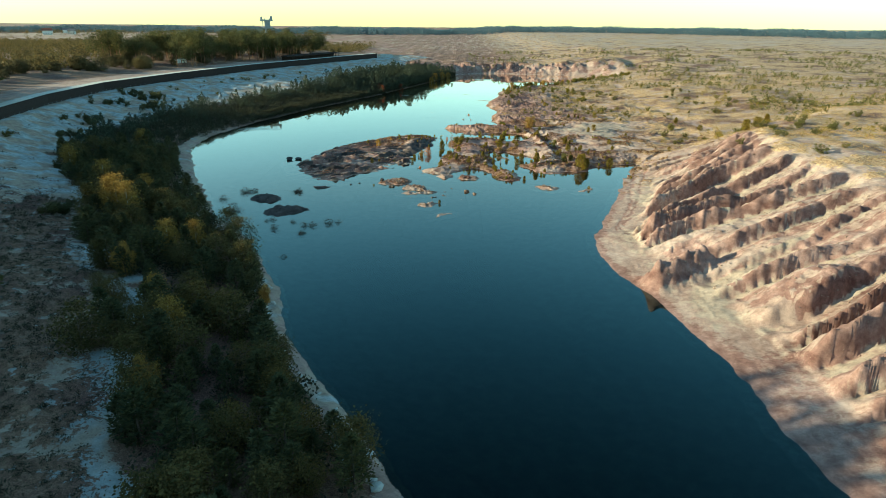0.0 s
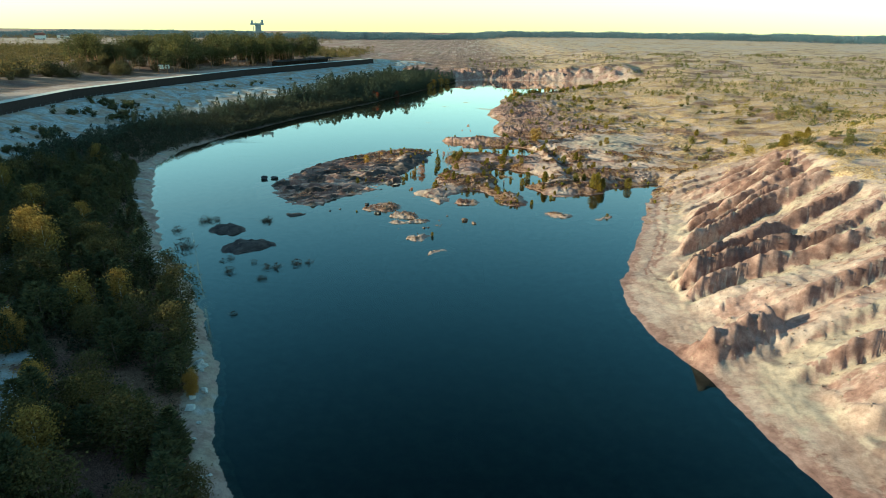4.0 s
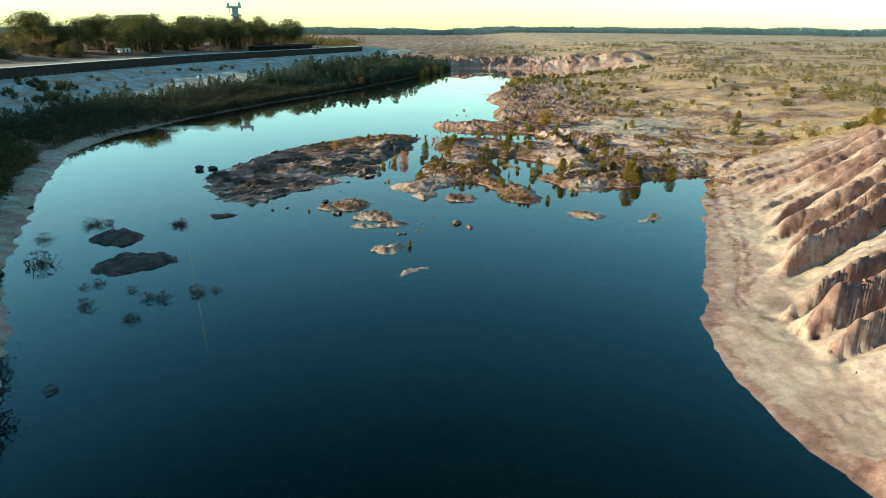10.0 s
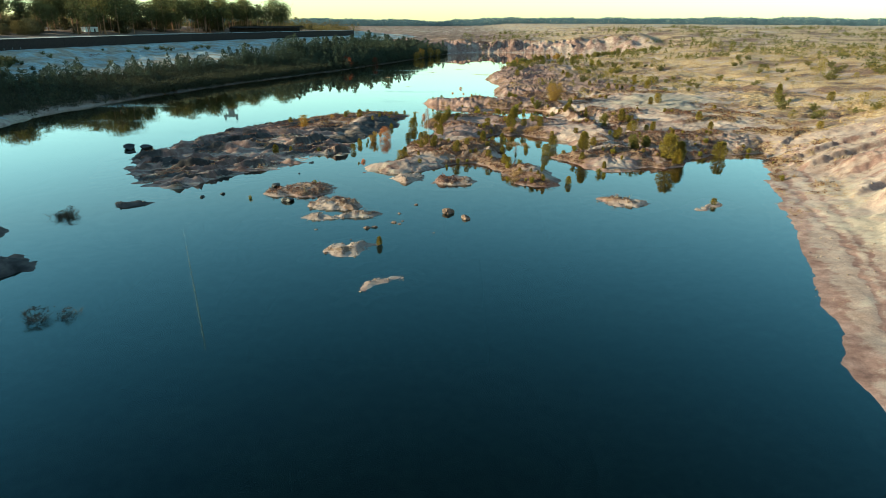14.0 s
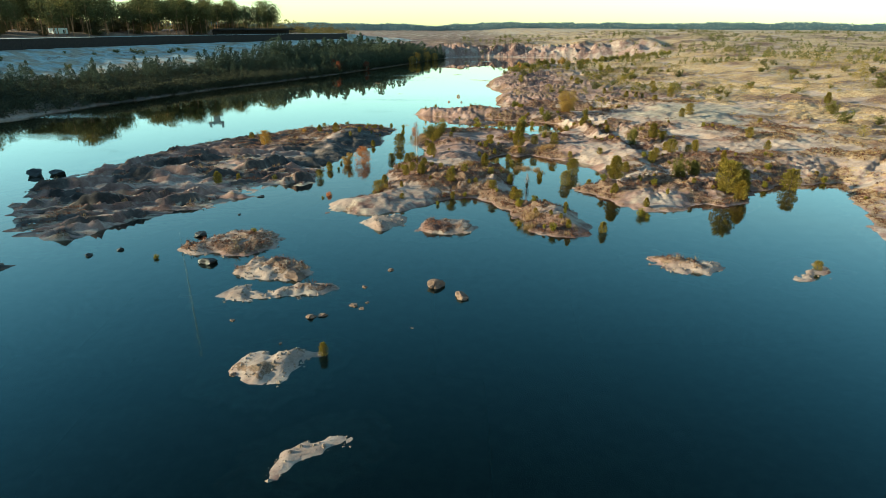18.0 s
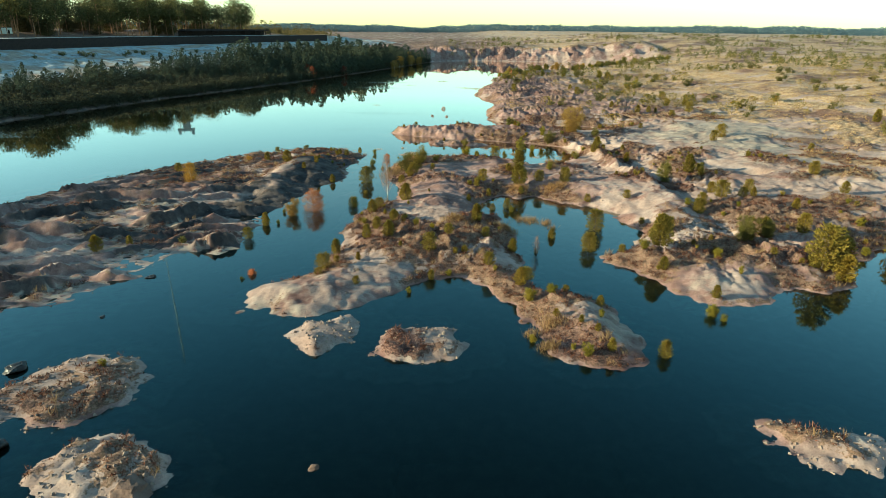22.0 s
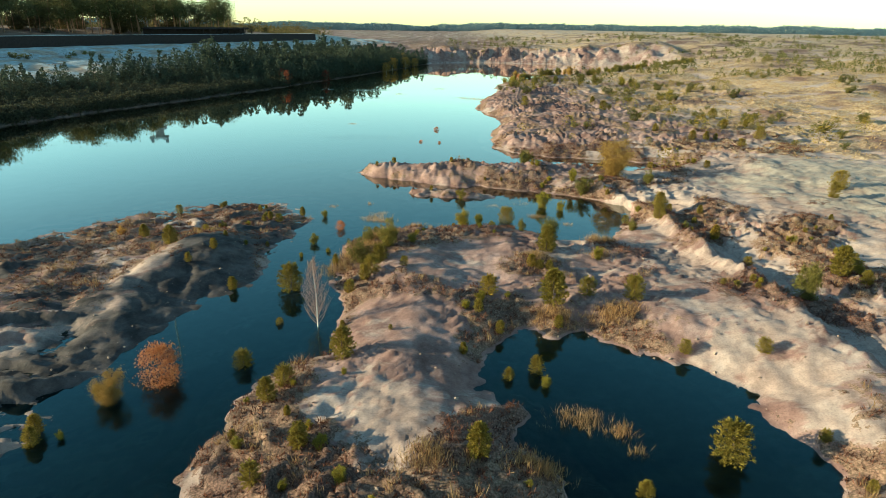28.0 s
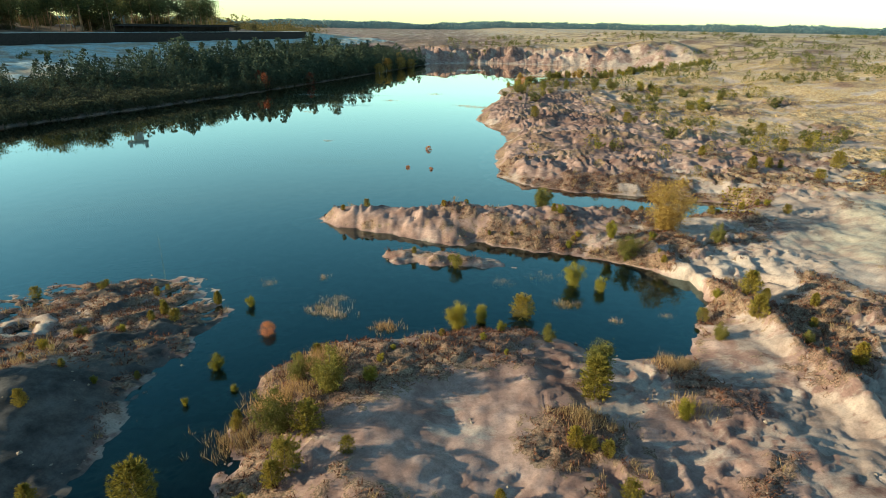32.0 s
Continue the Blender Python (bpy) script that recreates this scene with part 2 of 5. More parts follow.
WILD = [(4.6, 17, 4), (1, 0, 5), (-12.6, 1.5, 4), (14.5, 18, 3), (9.4, 29, 4), (-10.5, 32, 5), (13, 36, 4), (-8, -3, 5), (4, -2, 4), (35, 17, 4), (-12, -9, 5),
        (-4, -8, 5), (-1, -14, 4), (8.6, -25, 5), (28, -10, 4), (39, 5, 6), (3, 3, 3), (10, 33, 3), (-9, 38, 5), (18, 39, 2.5), (31, 42, 3), (-30, 42, 6), (-25, 50, 6), (45, -3, 6), (27, 1, 4), (24, -4, 4), (31, -6, 4)]
PROW = [(28.5, -125.5), (36, -123), (45, -118.5)]
POOLS = [(49.3, 24.5, 2.4, 1.3), (29.7, -10.7, 2.4, 1.4)]
TRAILS = ([(62, -19), (53, -44), (48, -60), (42, -74), (36, -87), (37, -97), (42, -101)], [(57, -22), (50, -44), (46, -60), (40, -75), (34, -88)])
# islets: outline, crest height, share of mauve soil
ISLETS = {
    "ridge_island": ([(-19, 50), (-28, 57), (-40, 53), (-53, 38), (-61, 28), (-66, 15), (-71, 0), (-73, -14), (-63, -33), (-53, -39), (-48, -29),
                      (-42, -24), (-36, -17), (-36, -9), (-29, -9), (-27.6, -3.5), (-28.6, 0), (-27.3, 2.2), (-30, 5.5), (-28.7, 8.4),
                      (-28, 12), (-26, 14.5), (-25.6, 20), (-26, 22.3), (-21.1, 25.2), (-20.4, 31.8), (-21.7, 38.4), (-19, 46)], 1.7, 0.75),
    "sand_islet": ([(-37, -41), (-35.3, -36.3), (-32.3, -32.6), (-28.2, -32.8), (-25.5, -35.9), (-25.8, -40), (-29.1, -42.2)], 0.7, 0.35),
    "sand_islet_b": ([(-27.6, -48.2), (-27.1, -42.9), (-22, -42.7), (-19.2, -46.5), (-22.2, -48.6)], 1.0, 0.3),
    "sand_islet_c": ([(-27.8, -52.4), (-26.9, -50.2), (-23.3, -51.7), (-20.3, -48.9), (-15.4, -50.4), (-15.8, -51.9), (-21.4, -52.9), (-26.2, -53.3)], 0.4, 0.3),
    "sand_islet_d": ([(-21.8, -66.1), (-20.6, -63.7), (-18.3, -62.3), (-14.9, -62.2), (-15.5, -63.8), (-17, -66.2), (-18.1, -68.1)], 0.6, 0.25),
    "sand_islet_e": ([(17.2, -41.1), (21.8, -40.2), (26.8, -43.2), (22.7, -46.1), (19.6, -44.3)], 0.5, 0.3),
    "sand_islet_f": ([(31.8, -46.9), (36.6, -41.7), (37.6, -43), (32.9, -47.3)], 0.3, 0.4),
    "sand_islet_g": ([(-15.3, -77), (-14.8, -75.2), (-11.3, -72.9), (-10.7, -73.7), (-14.2, -76.3)], 0.35, 0.5),
    "sand_islet_h": ([(-17.1, -29.3), (-16, -26.5), (-11, -25), (-11, -29.1), (-13.2, -32.8)], 0.6, 0.25),
    "sand_islet_i": ([(-9.6, -29.7), (-5, -26.3), (-0.3, -30.7), (-2.7, -32.6), (-7.9, -33.3)], 0.6, 0.2),
    "bay_islet": ([(-7.9, 63.1), (-4.3, 65.4), (2.4, 63.4), (8.3, 61.3), (4.7, 60.2), (-3.9, 60.8)], 0.8, 0.6),
    "dark_islet": ([(-76, -63), (-74, -56), (-65, -59.6), (-66.5, -66.5)], 1.6, 1.0),
    "dark_islet_b": ([(-67.2, -76), (-64.4, -70), (-57.5, -68.6), (-52.8, -72), (-56.5, -76), (-60.5, -80)], 1.9, 1.0),
    "dark_islet_c": ([(-57.4, -49.2), (-57.5, -44.9), (-52.1, -45.2), (-54.6, -47.6)], 0.4, 0.8),
}


def rounded(pts, times=1):
    """The outline with its corners cut."""
    for _ in range(times):
        out = []
        for (ax, ay), (bx, by) in zip(pts, pts[1:] + pts[:1]):
            out += [(ax * 0.8 + bx * 0.2, ay * 0.8 + by * 0.2), (ax * 0.2 + bx * 0.8, ay * 0.2 + by * 0.8)]
        pts = out
    return pts


MAIN = rounded(MAIN)
# ---- noise and distances on arrays ----
_rs = np.random.RandomState(7)
_perm = np.tile(_rs.permutation(1024), 3)
_ang = _rs.rand(1024) * 2 * math.pi
_gx, _gy = np.cos(_ang), np.sin(_ang)


def perlin(x, y):
    xi, yi = np.floor(x).astype(np.int64), np.floor(y).astype(np.int64)
    xf, yf = x - xi, y - yi
    u, v = xf * xf * xf * (xf * (xf * 6 - 15) + 10), yf * yf * yf * (yf * (yf * 6 - 15) + 10)

    def g(ix, iy, fx, fy):
        h = _perm[_perm[ix & 1023] + (iy & 1023)] & 1023
        return _gx[h] * fx + _gy[h] * fy
    a, b2 = g(xi, yi, xf, yf), g(xi + 1, yi, xf - 1, yf)
    c, d = g(xi, yi + 1, xf, yf - 1), g(xi + 1, yi + 1, xf - 1, yf - 1)
    return ((a + (b2 - a) * u) * (1 - v) + (c + (d - c) * u) * v) * 1.5


def fbm(x, y, octaves=4, gain=0.5):
    s, amp = 0, 1.0
    for i in range(octaves):
        s = s + amp * perlin(x * 2 ** i + 17.3 * i, y * 2 ** i - 9.1 * i)
        amp *= gain
    return s


def ridged(x, y, octaves=3):
    s, amp = 0, 1.0
    for i in range(octaves):
        s = s + amp * (1 - 2 * np.abs(perlin(x * 2 ** i + 31.7 * i, y * 2 ** i + 5.3 * i)))
        amp *= 0.5
    return s


def smooth(a, b2, x):
    t = np.clip((x - a) / (b2 - a), 0, 1)
    return t * t * (3 - 2 * t)


def line_distance(x, y, pts, closed):
    best = np.full(x.shape, 1e12)
    n = len(pts)
    for i in range(n if closed else n - 1):
        (ax, ay), (bx, by) = pts[i], pts[(i + 1) % n]
        dx, dy = bx - ax, by - ay
        t = np.clip(((x - ax) * dx + (y - ay) * dy) / (dx * dx + dy * dy), 0, 1)
        best = np.minimum(best, (x - ax - t * dx) ** 2 + (y - ay - t * dy) ** 2)
    return np.sqrt(best)


def inside(x, y, pts):
    r = np.zeros(x.shape, bool)
    n = len(pts)
    for i in range(n):
        (ax, ay), (bx, by) = pts[i], pts[(i + 1) % n]
        if ay != by:
            r ^= ((ay > y) != (by > y)) & (x < (bx - ax) * (y - ay) / (by - ay) + ax)
    return r


def depth_in(x, y, pts):
    d = line_distance(x, y, pts, True)
    return np.where(inside(x, y, pts), d, -d)


# ---- the lie of the land ----
def terrain(x, y):
    """Height, owner (0 main land, 1 left bank, 2 and on the islets), and the shares of dry grass, mauve soil and pale sand."""
    x, y = np.asarray(x, float), np.asarray(y, float)
    n_big, n_mid, n_fine = fbm(x / 40, y / 40, 3), fbm(x / 9, y / 9, 4), fbm(x / 2.2, y / 2.2, 3)
    calm = 1 - 0.6 * smooth(-28, 20, (x - 62) * 0.6 - (y + 35) * 0.75)
    wx, wy = x + calm * (1.3 * fbm(x / 6, y / 6, 4) + 0.4 * fbm(x / 1.5, y / 1.5, 2)), y + calm * (1.3 * fbm(x / 6 + 50, y / 6 - 20, 4) + 0.4 * fbm(x / 1.5 + 9, y / 1.5, 2))
    d0 = depth_in(wx, wy, MAIN)
    # main land: beach, gullied cliff, plateau, plain
    s = (x - 62) * 0.6 - (y + 35) * 0.75
    high = smooth(-28, 20, s)
    bluff = smooth(398, 445, y) * (1 - smooth(140, 240, x))
    far = np.maximum(smooth(300, 620, y) * 10, 8.5 * bluff * (1 + 0.06 * n_big)) + 7 * smooth(70, 190, x) * smooth(-40, 60, y)
    top = 1.7 + 1.2 * smooth(20, 60, x) + 17 * high + far * (1 - high) + n_big * (1.2 + 1.0 * smooth(60, 200, x)) + 0.28 * n_mid + 0.10 * n_fine
    a = radians(16)
    along, across = x * math.cos(a) + y * math.sin(a), -x * math.sin(a) + y * math.cos(a)
    bend = fbm(x / 30, y / 30, 2)
    cliff_far = smooth(380, 430, y) * (1 - smooth(150, 190, x))
    gully_far = ridged(x / 44 + 0.8 * bend, y / 26 + 0.4 * bend, 4)
    steep = np.maximum(high, cliff_far)
    toe = 10.0 * (1 - cliff_far) * smooth(0.02, 0.6, high)
    beach = np.where(steep > 0.05, 0.15, 0.30) * np.clip(d0, -50, 13) + 0.10 * n_mid * smooth(0, 3, d0)
    up = np.maximum(0, d0 - toe + (11 * gully_far + 5 * n_mid + 6 * n_big - 7) * cliff_far * smooth(0, 16, d0) + 1.5 * n_mid * high)
    land = beach + up * (0.26 * cliff_far * (1 - high) + high * (0.42 - 0.22 * smooth(-55, -100, y)) + 0.14)
    top = top + 9 * np.exp(-((x + 930) ** 2 + (y - 1180) ** 2) / 260 ** 2)
    k = 1.6
    hgt = np.clip(0.5 + 0.5 * (top - land) / k, 0, 1)
    z0 = top * (1 - hgt) + land * hgt - k * hgt * (1 - hgt)
    rough = smooth(1, 5, d0) * (1 - 0.6 * steep)
    hum = np.abs(fbm(x / 5.5, y / 5.5, 4))
    z0 = z0 + np.where(d0 > 0, rough * (0.20 * n_mid + 0.07 * n_fine + 0.10 * hum - 0.03 + 0.03 * ridged(x / 3.1, y / 3.1, 3)), 0)
    flat = np.zeros(x.shape)
    for px, py, rad in BARE:
        flat = flat + np.exp(-((x - px) ** 2 + (y - py) ** 2) / (1.2 * rad) ** 2)
    crag = smooth(0.0, 0.35, n_mid) * (1 - np.clip(flat, 0, 1)) * (1 - smooth(95, 150, x))
    z0 = z0 + np.where(d0 > 0, rough * crag * (0.20 * ridged(x / 1.5, y / 1.5, 2) - 0.08), 0)
    lift = 2.3 * fbm(x / 11 + 11, y / 11, 4)
    level = np.floor(lift)
    edge_in = smooth(0.0, 0.12, lift - level)
    low_land = rough * (1 - steep) * (1 - smooth(90, 140, x)) * (1 - np.clip(flat, 0, 1)) * smooth(-0.25, 0.2, fbm(x / 22 + 70, y / 22, 2))
    z0 = z0 + np.where(d0 > 0, low_land * 0.85 * (level + edge_in - lift - 0.4), 0)
    step_face = low_land * (lift - level < 0.2)
    warp = 0.5 * fbm(x / 2.6 + 5, y / 2.6, 3)
    drop = 2.6 * fbm(x / 6.5 + 31 + 0.22 * warp, y / 4.2 + 0.3 * warp, 3)
    tread = np.floor(drop)
    lip = smooth(0.0, 0.10, drop - tread)
    worn = rough * (1 - steep) * (1 - smooth(60, 90, x)) * (1 - smooth(84, 110, y)) * smooth(-0.30, 0.10, fbm(x / 13 + 23, y / 13 + 7, 2)) * (1 - 0.45 * np.clip(flat, 0, 1))
    z0 = z0 + np.where(d0 > 0, worn * 0.46 * (tread + lip - drop - 0.3), 0)
    step_face = np.maximum(step_face, worn * (drop - tread < 0.16))
    spit = np.exp(-((y - 75) / 5.5) ** 2) * smooth(-22, -16, x) * (1 - smooth(18, 30, x))
    z0 = z0 + np.where(d0 > 0, spit * smooth(0.1, 1.6, d0) * (0.75 + 0.28 * ridged(x / 2.0, y / 5, 3)), 0)
    crease = smooth(0.11, 0.0, np.abs(perlin(x / 3.3 + 0.25 * n_fine, y / 2.5))) + 0.6 * smooth(0.13, 0.0, np.abs(perlin(x / 1.5 + 40, y / 1.3 + 0.3 * n_fine)))
    z0 = z0 - np.where(d0 > 0, 0.20 * crease * rough * (1 - steep) * smooth(8, -4, y), 0)
    bank = line_distance(x, y, INNER_BANK, False)
    z0 = z0 + (d0 > 0) * ((0.35 + 0.75 * smooth(12, 36, y)) * np.exp(-(bank / 1.1) ** 2) * (1 + 0.3 * n_fine) - 1.3 * smooth(29, 33, x) * np.exp(-(bank / 7.0) ** 2))
    slope_zone = smooth(0, 4, up) * (1 - smooth(0.86, 1.0, z0 / np.maximum(top, 0.1))) * high * (d0 > 0)
    # slipped blocks: long ribs, steep on one side, smooth sand on the other
    ph = across / 8.2 + 0.95 * fbm(along / 70, across / 24, 2) + 0.07 * fbm(along / 12, across / 7, 2) + 0.02 * fbm(along / 1.9, across / 1.9, 3)
    cell = np.floor(ph)
    fr = ph - cell
    size = 0.55 + 0.75 * np.abs(np.sin(cell * 12.9898 + 0.4))
    ramp_down = np.clip((fr - 0.11) / 0.89, 0, 1)
    saw = np.where(fr < 0.11, np.clip(fr / 0.11, 0, 1), (1 - ramp_down) ** 1.25)
    brk = smooth(-0.55, 0.25, fbm(along / 34 + cell * 3.7, across / 60, 3))
    fine_ph = across / 2.5 + 1.1 * fbm(along / 9, across / 6, 3) + 0.35 * along / 2.5
    fine_fr = fine_ph - np.floor(fine_ph)
    upper = smooth(0.35, 0.8, z0 / np.maximum(top, 0.1))
    fine_saw = np.where(fine_fr < 0.25, fine_fr / 0.25, (1 - fine_fr) / 0.75) * smooth(-0.3, 0.3, fbm(along / 5, across / 5 + 9, 2))
    jag = fbm(along / 2.4, across / 1.2, 3)
    z0 = z0 + slope_zone * (5.4 * size * saw * (0.45 + 0.55 * brk) * (1 - 0.35 * upper) - 1.8 + (0.06 + 0.34 * (fr < 0.3)) * jag + (0.12 + 0.32 * upper) * fine_saw + 0.16 * n_fine + 0.10 * ridged(along / 2.2, across / 1.1, 3))
    prow = np.exp(-(line_distance(x, y + 0.6 * n_fine, PROW, False) / 2.6) ** 2) * smooth(0.2, 4, d0)
    z0 = z0 + prow * (4.8 + 0.8 * jag)
    scarp = np.where((fr < 0.20 + 0.2 * n_fine) & (brk > 0.12), 1.0, 0.0)
    heaps = smooth(95, 105, y) * (1 - smooth(200, 240, y)) * (1 - smooth(55, 80, x)) * smooth(0, 4, d0)
    z0 = z0 + heaps * 0.62 * ridged(x / 6 + 0.4 * n_mid, y / 2.2, 4)
    z = np.where(d0 > 0, z0, d0 * 0.14)
    for px, py, rx, ry in POOLS:
        pool = ((x - px + 0.6 * n_fine) / rx) ** 2 + ((y - py) / ry) ** 2
        z = z - (z + 0.25) * np.clip(1.6 - 0.8 * pool, 0, 1) * (d0 > 0)
    owner = np.zeros(x.shape, int)
    plain = smooth(60, 130, x + 0.25 * y) * smooth(4, 20, d0 - toe)
    grass = np.clip((0.56 + 0.95 * n_mid + 0.30 * n_fine + 0.34 * np.exp(-((d0 - 0.7) / 1.1) ** 2) * (1 - steep)) * smooth(0.0, 0.35, d0) * (1 - slope_zone) + 0.25 * plain, 0, 1)
    grass = grass * (1 - 0.35 * smooth(520, 850, y)) * (1 - 0.8 * steep * (1 - smooth(0.85, 1, z0 / np.maximum(top, 0.1))))
    mauve = np.clip(0.34 + 0.7 * n_mid + 0.3 * crease * smooth(8, -4, y) + 0.35 * np.exp(-(d0 / 2.5) ** 2) + 0.85 * heaps + 0.55 * step_face + 0.7 * spit + 0.26 * smooth(5, 16, y) * (1 - smooth(14, 26, x)) * (1 - smooth(80, 95, y)), 0, 1) * (1 - 0.7 * plain)
    mauve = mauve * (1 - 0.55 * steep)
    # slope browner to the south; past -138 it stands for cast shadow
    mauve = mauve * (1 - slope_zone) + slope_zone * np.clip(0.85 * scarp + 0.6 * upper * (fine_fr < 0.3) + 0.06 + 0.22 * (fr < 0.5) + 0.9 * fbm(along / 20, across / 3.0, 3) + 0.22 * smooth(-95, -125, y) + 0.25 * smooth(-138, -165, y), 0, 1)
    mauve, pale_block = np.maximum(mauve, 1.1 * ((prow > 0.2) & (d0 > 0.4))), (prow > 0.2) & (d0 > 0.4)
    mauve = np.where((cliff_far > 0.2) & (z0 > 0.8), np.clip(1.2 - x / 240 + 1.0 * n_mid - 0.25 * gully_far, 0, 1), mauve)
    pale = np.clip(0.10 + 0.6 * n_big + 0.25 * n_mid, 0, 1) * (1 - 0.5 * plain) + 0.45 * smooth(520, 850, y)
    pale = pale * (1 - slope_zone) + slope_zone * np.where(scarp > 0.5, 0.0, 0.06 + 0.60 * smooth(0.4, 0.7, fr) - 0.12 * smooth(-95, -125, y) + 0.9 * fbm(along / 26 + 5, across / 5, 3))
    sand_foot = high * (1 - slope_zone) * smooth(0.8, 2.5, d0) * (z0 < 6)
    pale, mauve = pale + 0.30 * sand_foot, mauve - 0.12 * sand_foot
    # brown wet rim, and the southern foot darkened in colour for its shadow
    wet = high * np.exp(-(np.maximum(d0, 0) / (2.4 + 1.5 * n_mid)) ** 2) + 0.8 * high * smooth(-138, -160, y) * (1 - slope_zone)
    pale, mauve = pale - 0.5 * wet, mauve + 0.6 * wet
    grass, pale = grass - 0.3 * heaps - 0.2 * step_face - 0.3 * spit, pale - 0.5 * heaps - 0.4 * spit
    for px, py, rad in BARE:
        w = np.exp(-((x - px) ** 2 + (y - py) ** 2) / rad ** 2)
        wide_flat = 1.0 if rad > 8 else 0.0
        grass, pale, mauve = grass - 0.75 * w, pale + (0.05 + 0.35 * wide_flat + (0.3 if py < 0 else 0.0)) * w, mauve - (0.05 + 0.3 * wide_flat) * w
    pale = np.where(pale_block, 0.0, pale)
    pale = pale - 0.34 * (1 - smooth(30, 38, x)) * smooth(-8, 0, y) * (1 - smooth(46, 54, y))
    tongue = smooth(-20, -15, x) * (1 - smooth(14, 22, x)) * smooth(-40, -30, y) * (1 - smooth(44, 52, y))
    front = smooth(0, 8, y)
    grass, mauve, pale = grass + (0.10 - 0.14 * front) * tongue, mauve + (0.12 + 0.18 * front) * tongue, pale - 0.08 * tongue
    for px, py, rad in WILD:
        grass = grass + 0.45 * np.exp(-((x - px) ** 2 + (y - py) ** 2) / rad ** 2) * (d0 > 0.3)
    for trail in TRAILS:
        near_trail = line_distance(x + 0.8 * n_fine, y, trail, False)
        mauve = mauve + 0.8 * np.exp(-(near_trail / 0.6) ** 2)
        z = z - 0.12 * np.exp(-(near_trail / 0.6) ** 2) * (d0 > 0.5)
    # left bank: shore strip, wooded foot, white slope, dam
    d1 = depth_in(wx, wy, LEFT_SHORE)
    near = (x < 200)
    dw = line_distance(x, y, DAM_LINE, False)
    behind = inside(x, y, DAM_LINE + [(-6000, 6000), (-6000, -2000), (60, -2000)])
    foot_w = 26 + 6 * n_big + 5 * smooth(-150, -110, y) + 11 * smooth(-75, -30, y)
    t = np.where(d1 < foot_w, 0.58 * d1 / foot_w, 0.58 + 0.42 * (d1 - foot_w) / np.maximum(d1 - foot_w + dw, 0.1))
    t = np.where(behind, 1.0, t)
    prof = np.interp(t, [0, 0.012, 0.05, 0.58, 0.955, 1.0], [0, 0.6, 1.2, 4.4, 13.4, 13.8])
    erode = smooth(0.56, 0.66, t) * (1 - smooth(0.90, 0.96, t))
    z1 = prof + 0.5 * n_mid * smooth(0.02, 0.1, t) * (1 - 0.5 * smooth(0.9, 1, t)) + erode * (0.4 * n_fine + 0.8 * n_big - 0.35 * ridged((0.86 * y + 0.5 * x) / 5.5 + 0.3 * n_mid, t * 2.5, 2))
    z1 = np.where(behind, 13.8 + 4.5 * smooth(1.5, 3.5, dw) + (2.5 * smooth(25, 70, dw) + 0.25 * n_mid + 1.2 * n_big) * smooth(12, 60, dw) - 4.5 * smooth(470, 540, y), z1)
    z1 = np.where(d1 > 0, z1, d1 * 0.25) - 40 * smooth(535, 600, y)
    first = (z1 > z) & near
    z = np.where(first, z1, z)
    owner = np.where(first, 1, owner)
    strip = 1 - smooth(20, 100, y)
    foot = smooth(0.0, 0.012, t) * (1 - strip) + smooth(0.06, 0.10, t) * strip
    shade_scrub = erode * np.clip(0.05 + 0.72 * smooth(-50, -115, y) + 0.55 * n_mid + 0.45 * n_fine * smooth(-50, -115, y), 0, 1)
    grass = np.where(first, np.where(behind, (0.75 + 0.3 * n_mid) * smooth(10, 16, dw) * (1 - 0.6 * smooth(520, 600, y)), np.maximum(1.0 * foot * (1 - smooth(0.54, 0.62, t + 0.06 * n_mid)), shade_scrub)), grass)
    mauve = np.where(first, np.where(t < 0.06, 0.5 - 0.35 * strip, 0.0), mauve)
    pale = np.where(first, np.where(t < 0.17, (0.50 + 0.6 * n_mid) * strip, np.where(behind & (dw > 9), 0.35, 0.85 + 0.4 * n_mid)), pale)
    crest = behind & (dw > 8.5) & (dw < 26 + 8 * n_mid) & (y < 330)
    grass, pale, mauve = np.where(first & crest, 0.25, grass), np.where(first & crest, 0.0, pale), np.where(first & crest, 0.1, mauve)
    # islets
    band = np.zeros(x.shape)
    for i, (pts, crest, dark) in enumerate(ISLETS.values()):
        px, py = [p[0] for p in pts], [p[1] for p in pts]
        m = (x > min(px) - 9) & (x < max(px) + 9) & (y > min(py) - 9) & (y < max(py) + 9)
        if not m.any():
            continue
        sc = 0.30 if len(pts) < 15 else 0.9
        pts, many = rounded(pts), len(pts) > 15
        d = depth_in(x[m] + (wx - x)[m] * sc + 0.9 * fbm(x[m] / 2.2, y[m] / 2.2, 4), y[m] + (wy - y)[m] * sc + 0.9 * fbm(x[m] / 2.2 + 9, y[m] / 2.2, 4), pts)
        w = min(max(px) - min(px), max(py) - min(py)) * 0.3
        zi = np.where(d > 0, 0.18 * np.minimum(d, 1.0) + (crest if many else 0.5 * crest) * smooth(0, w, d) + smooth(0.1, 1.2, d) * (0.20 * n_fine[m] + 0.25 * n_mid[m] * crest + 0.35 * hum[m] + 0.10 * ridged(x[m] / 1.6, y[m] / 1.6, 2) - 0.16 * crease[m]), d * 0.12)
        f2 = np.ones(int(m.sum()))
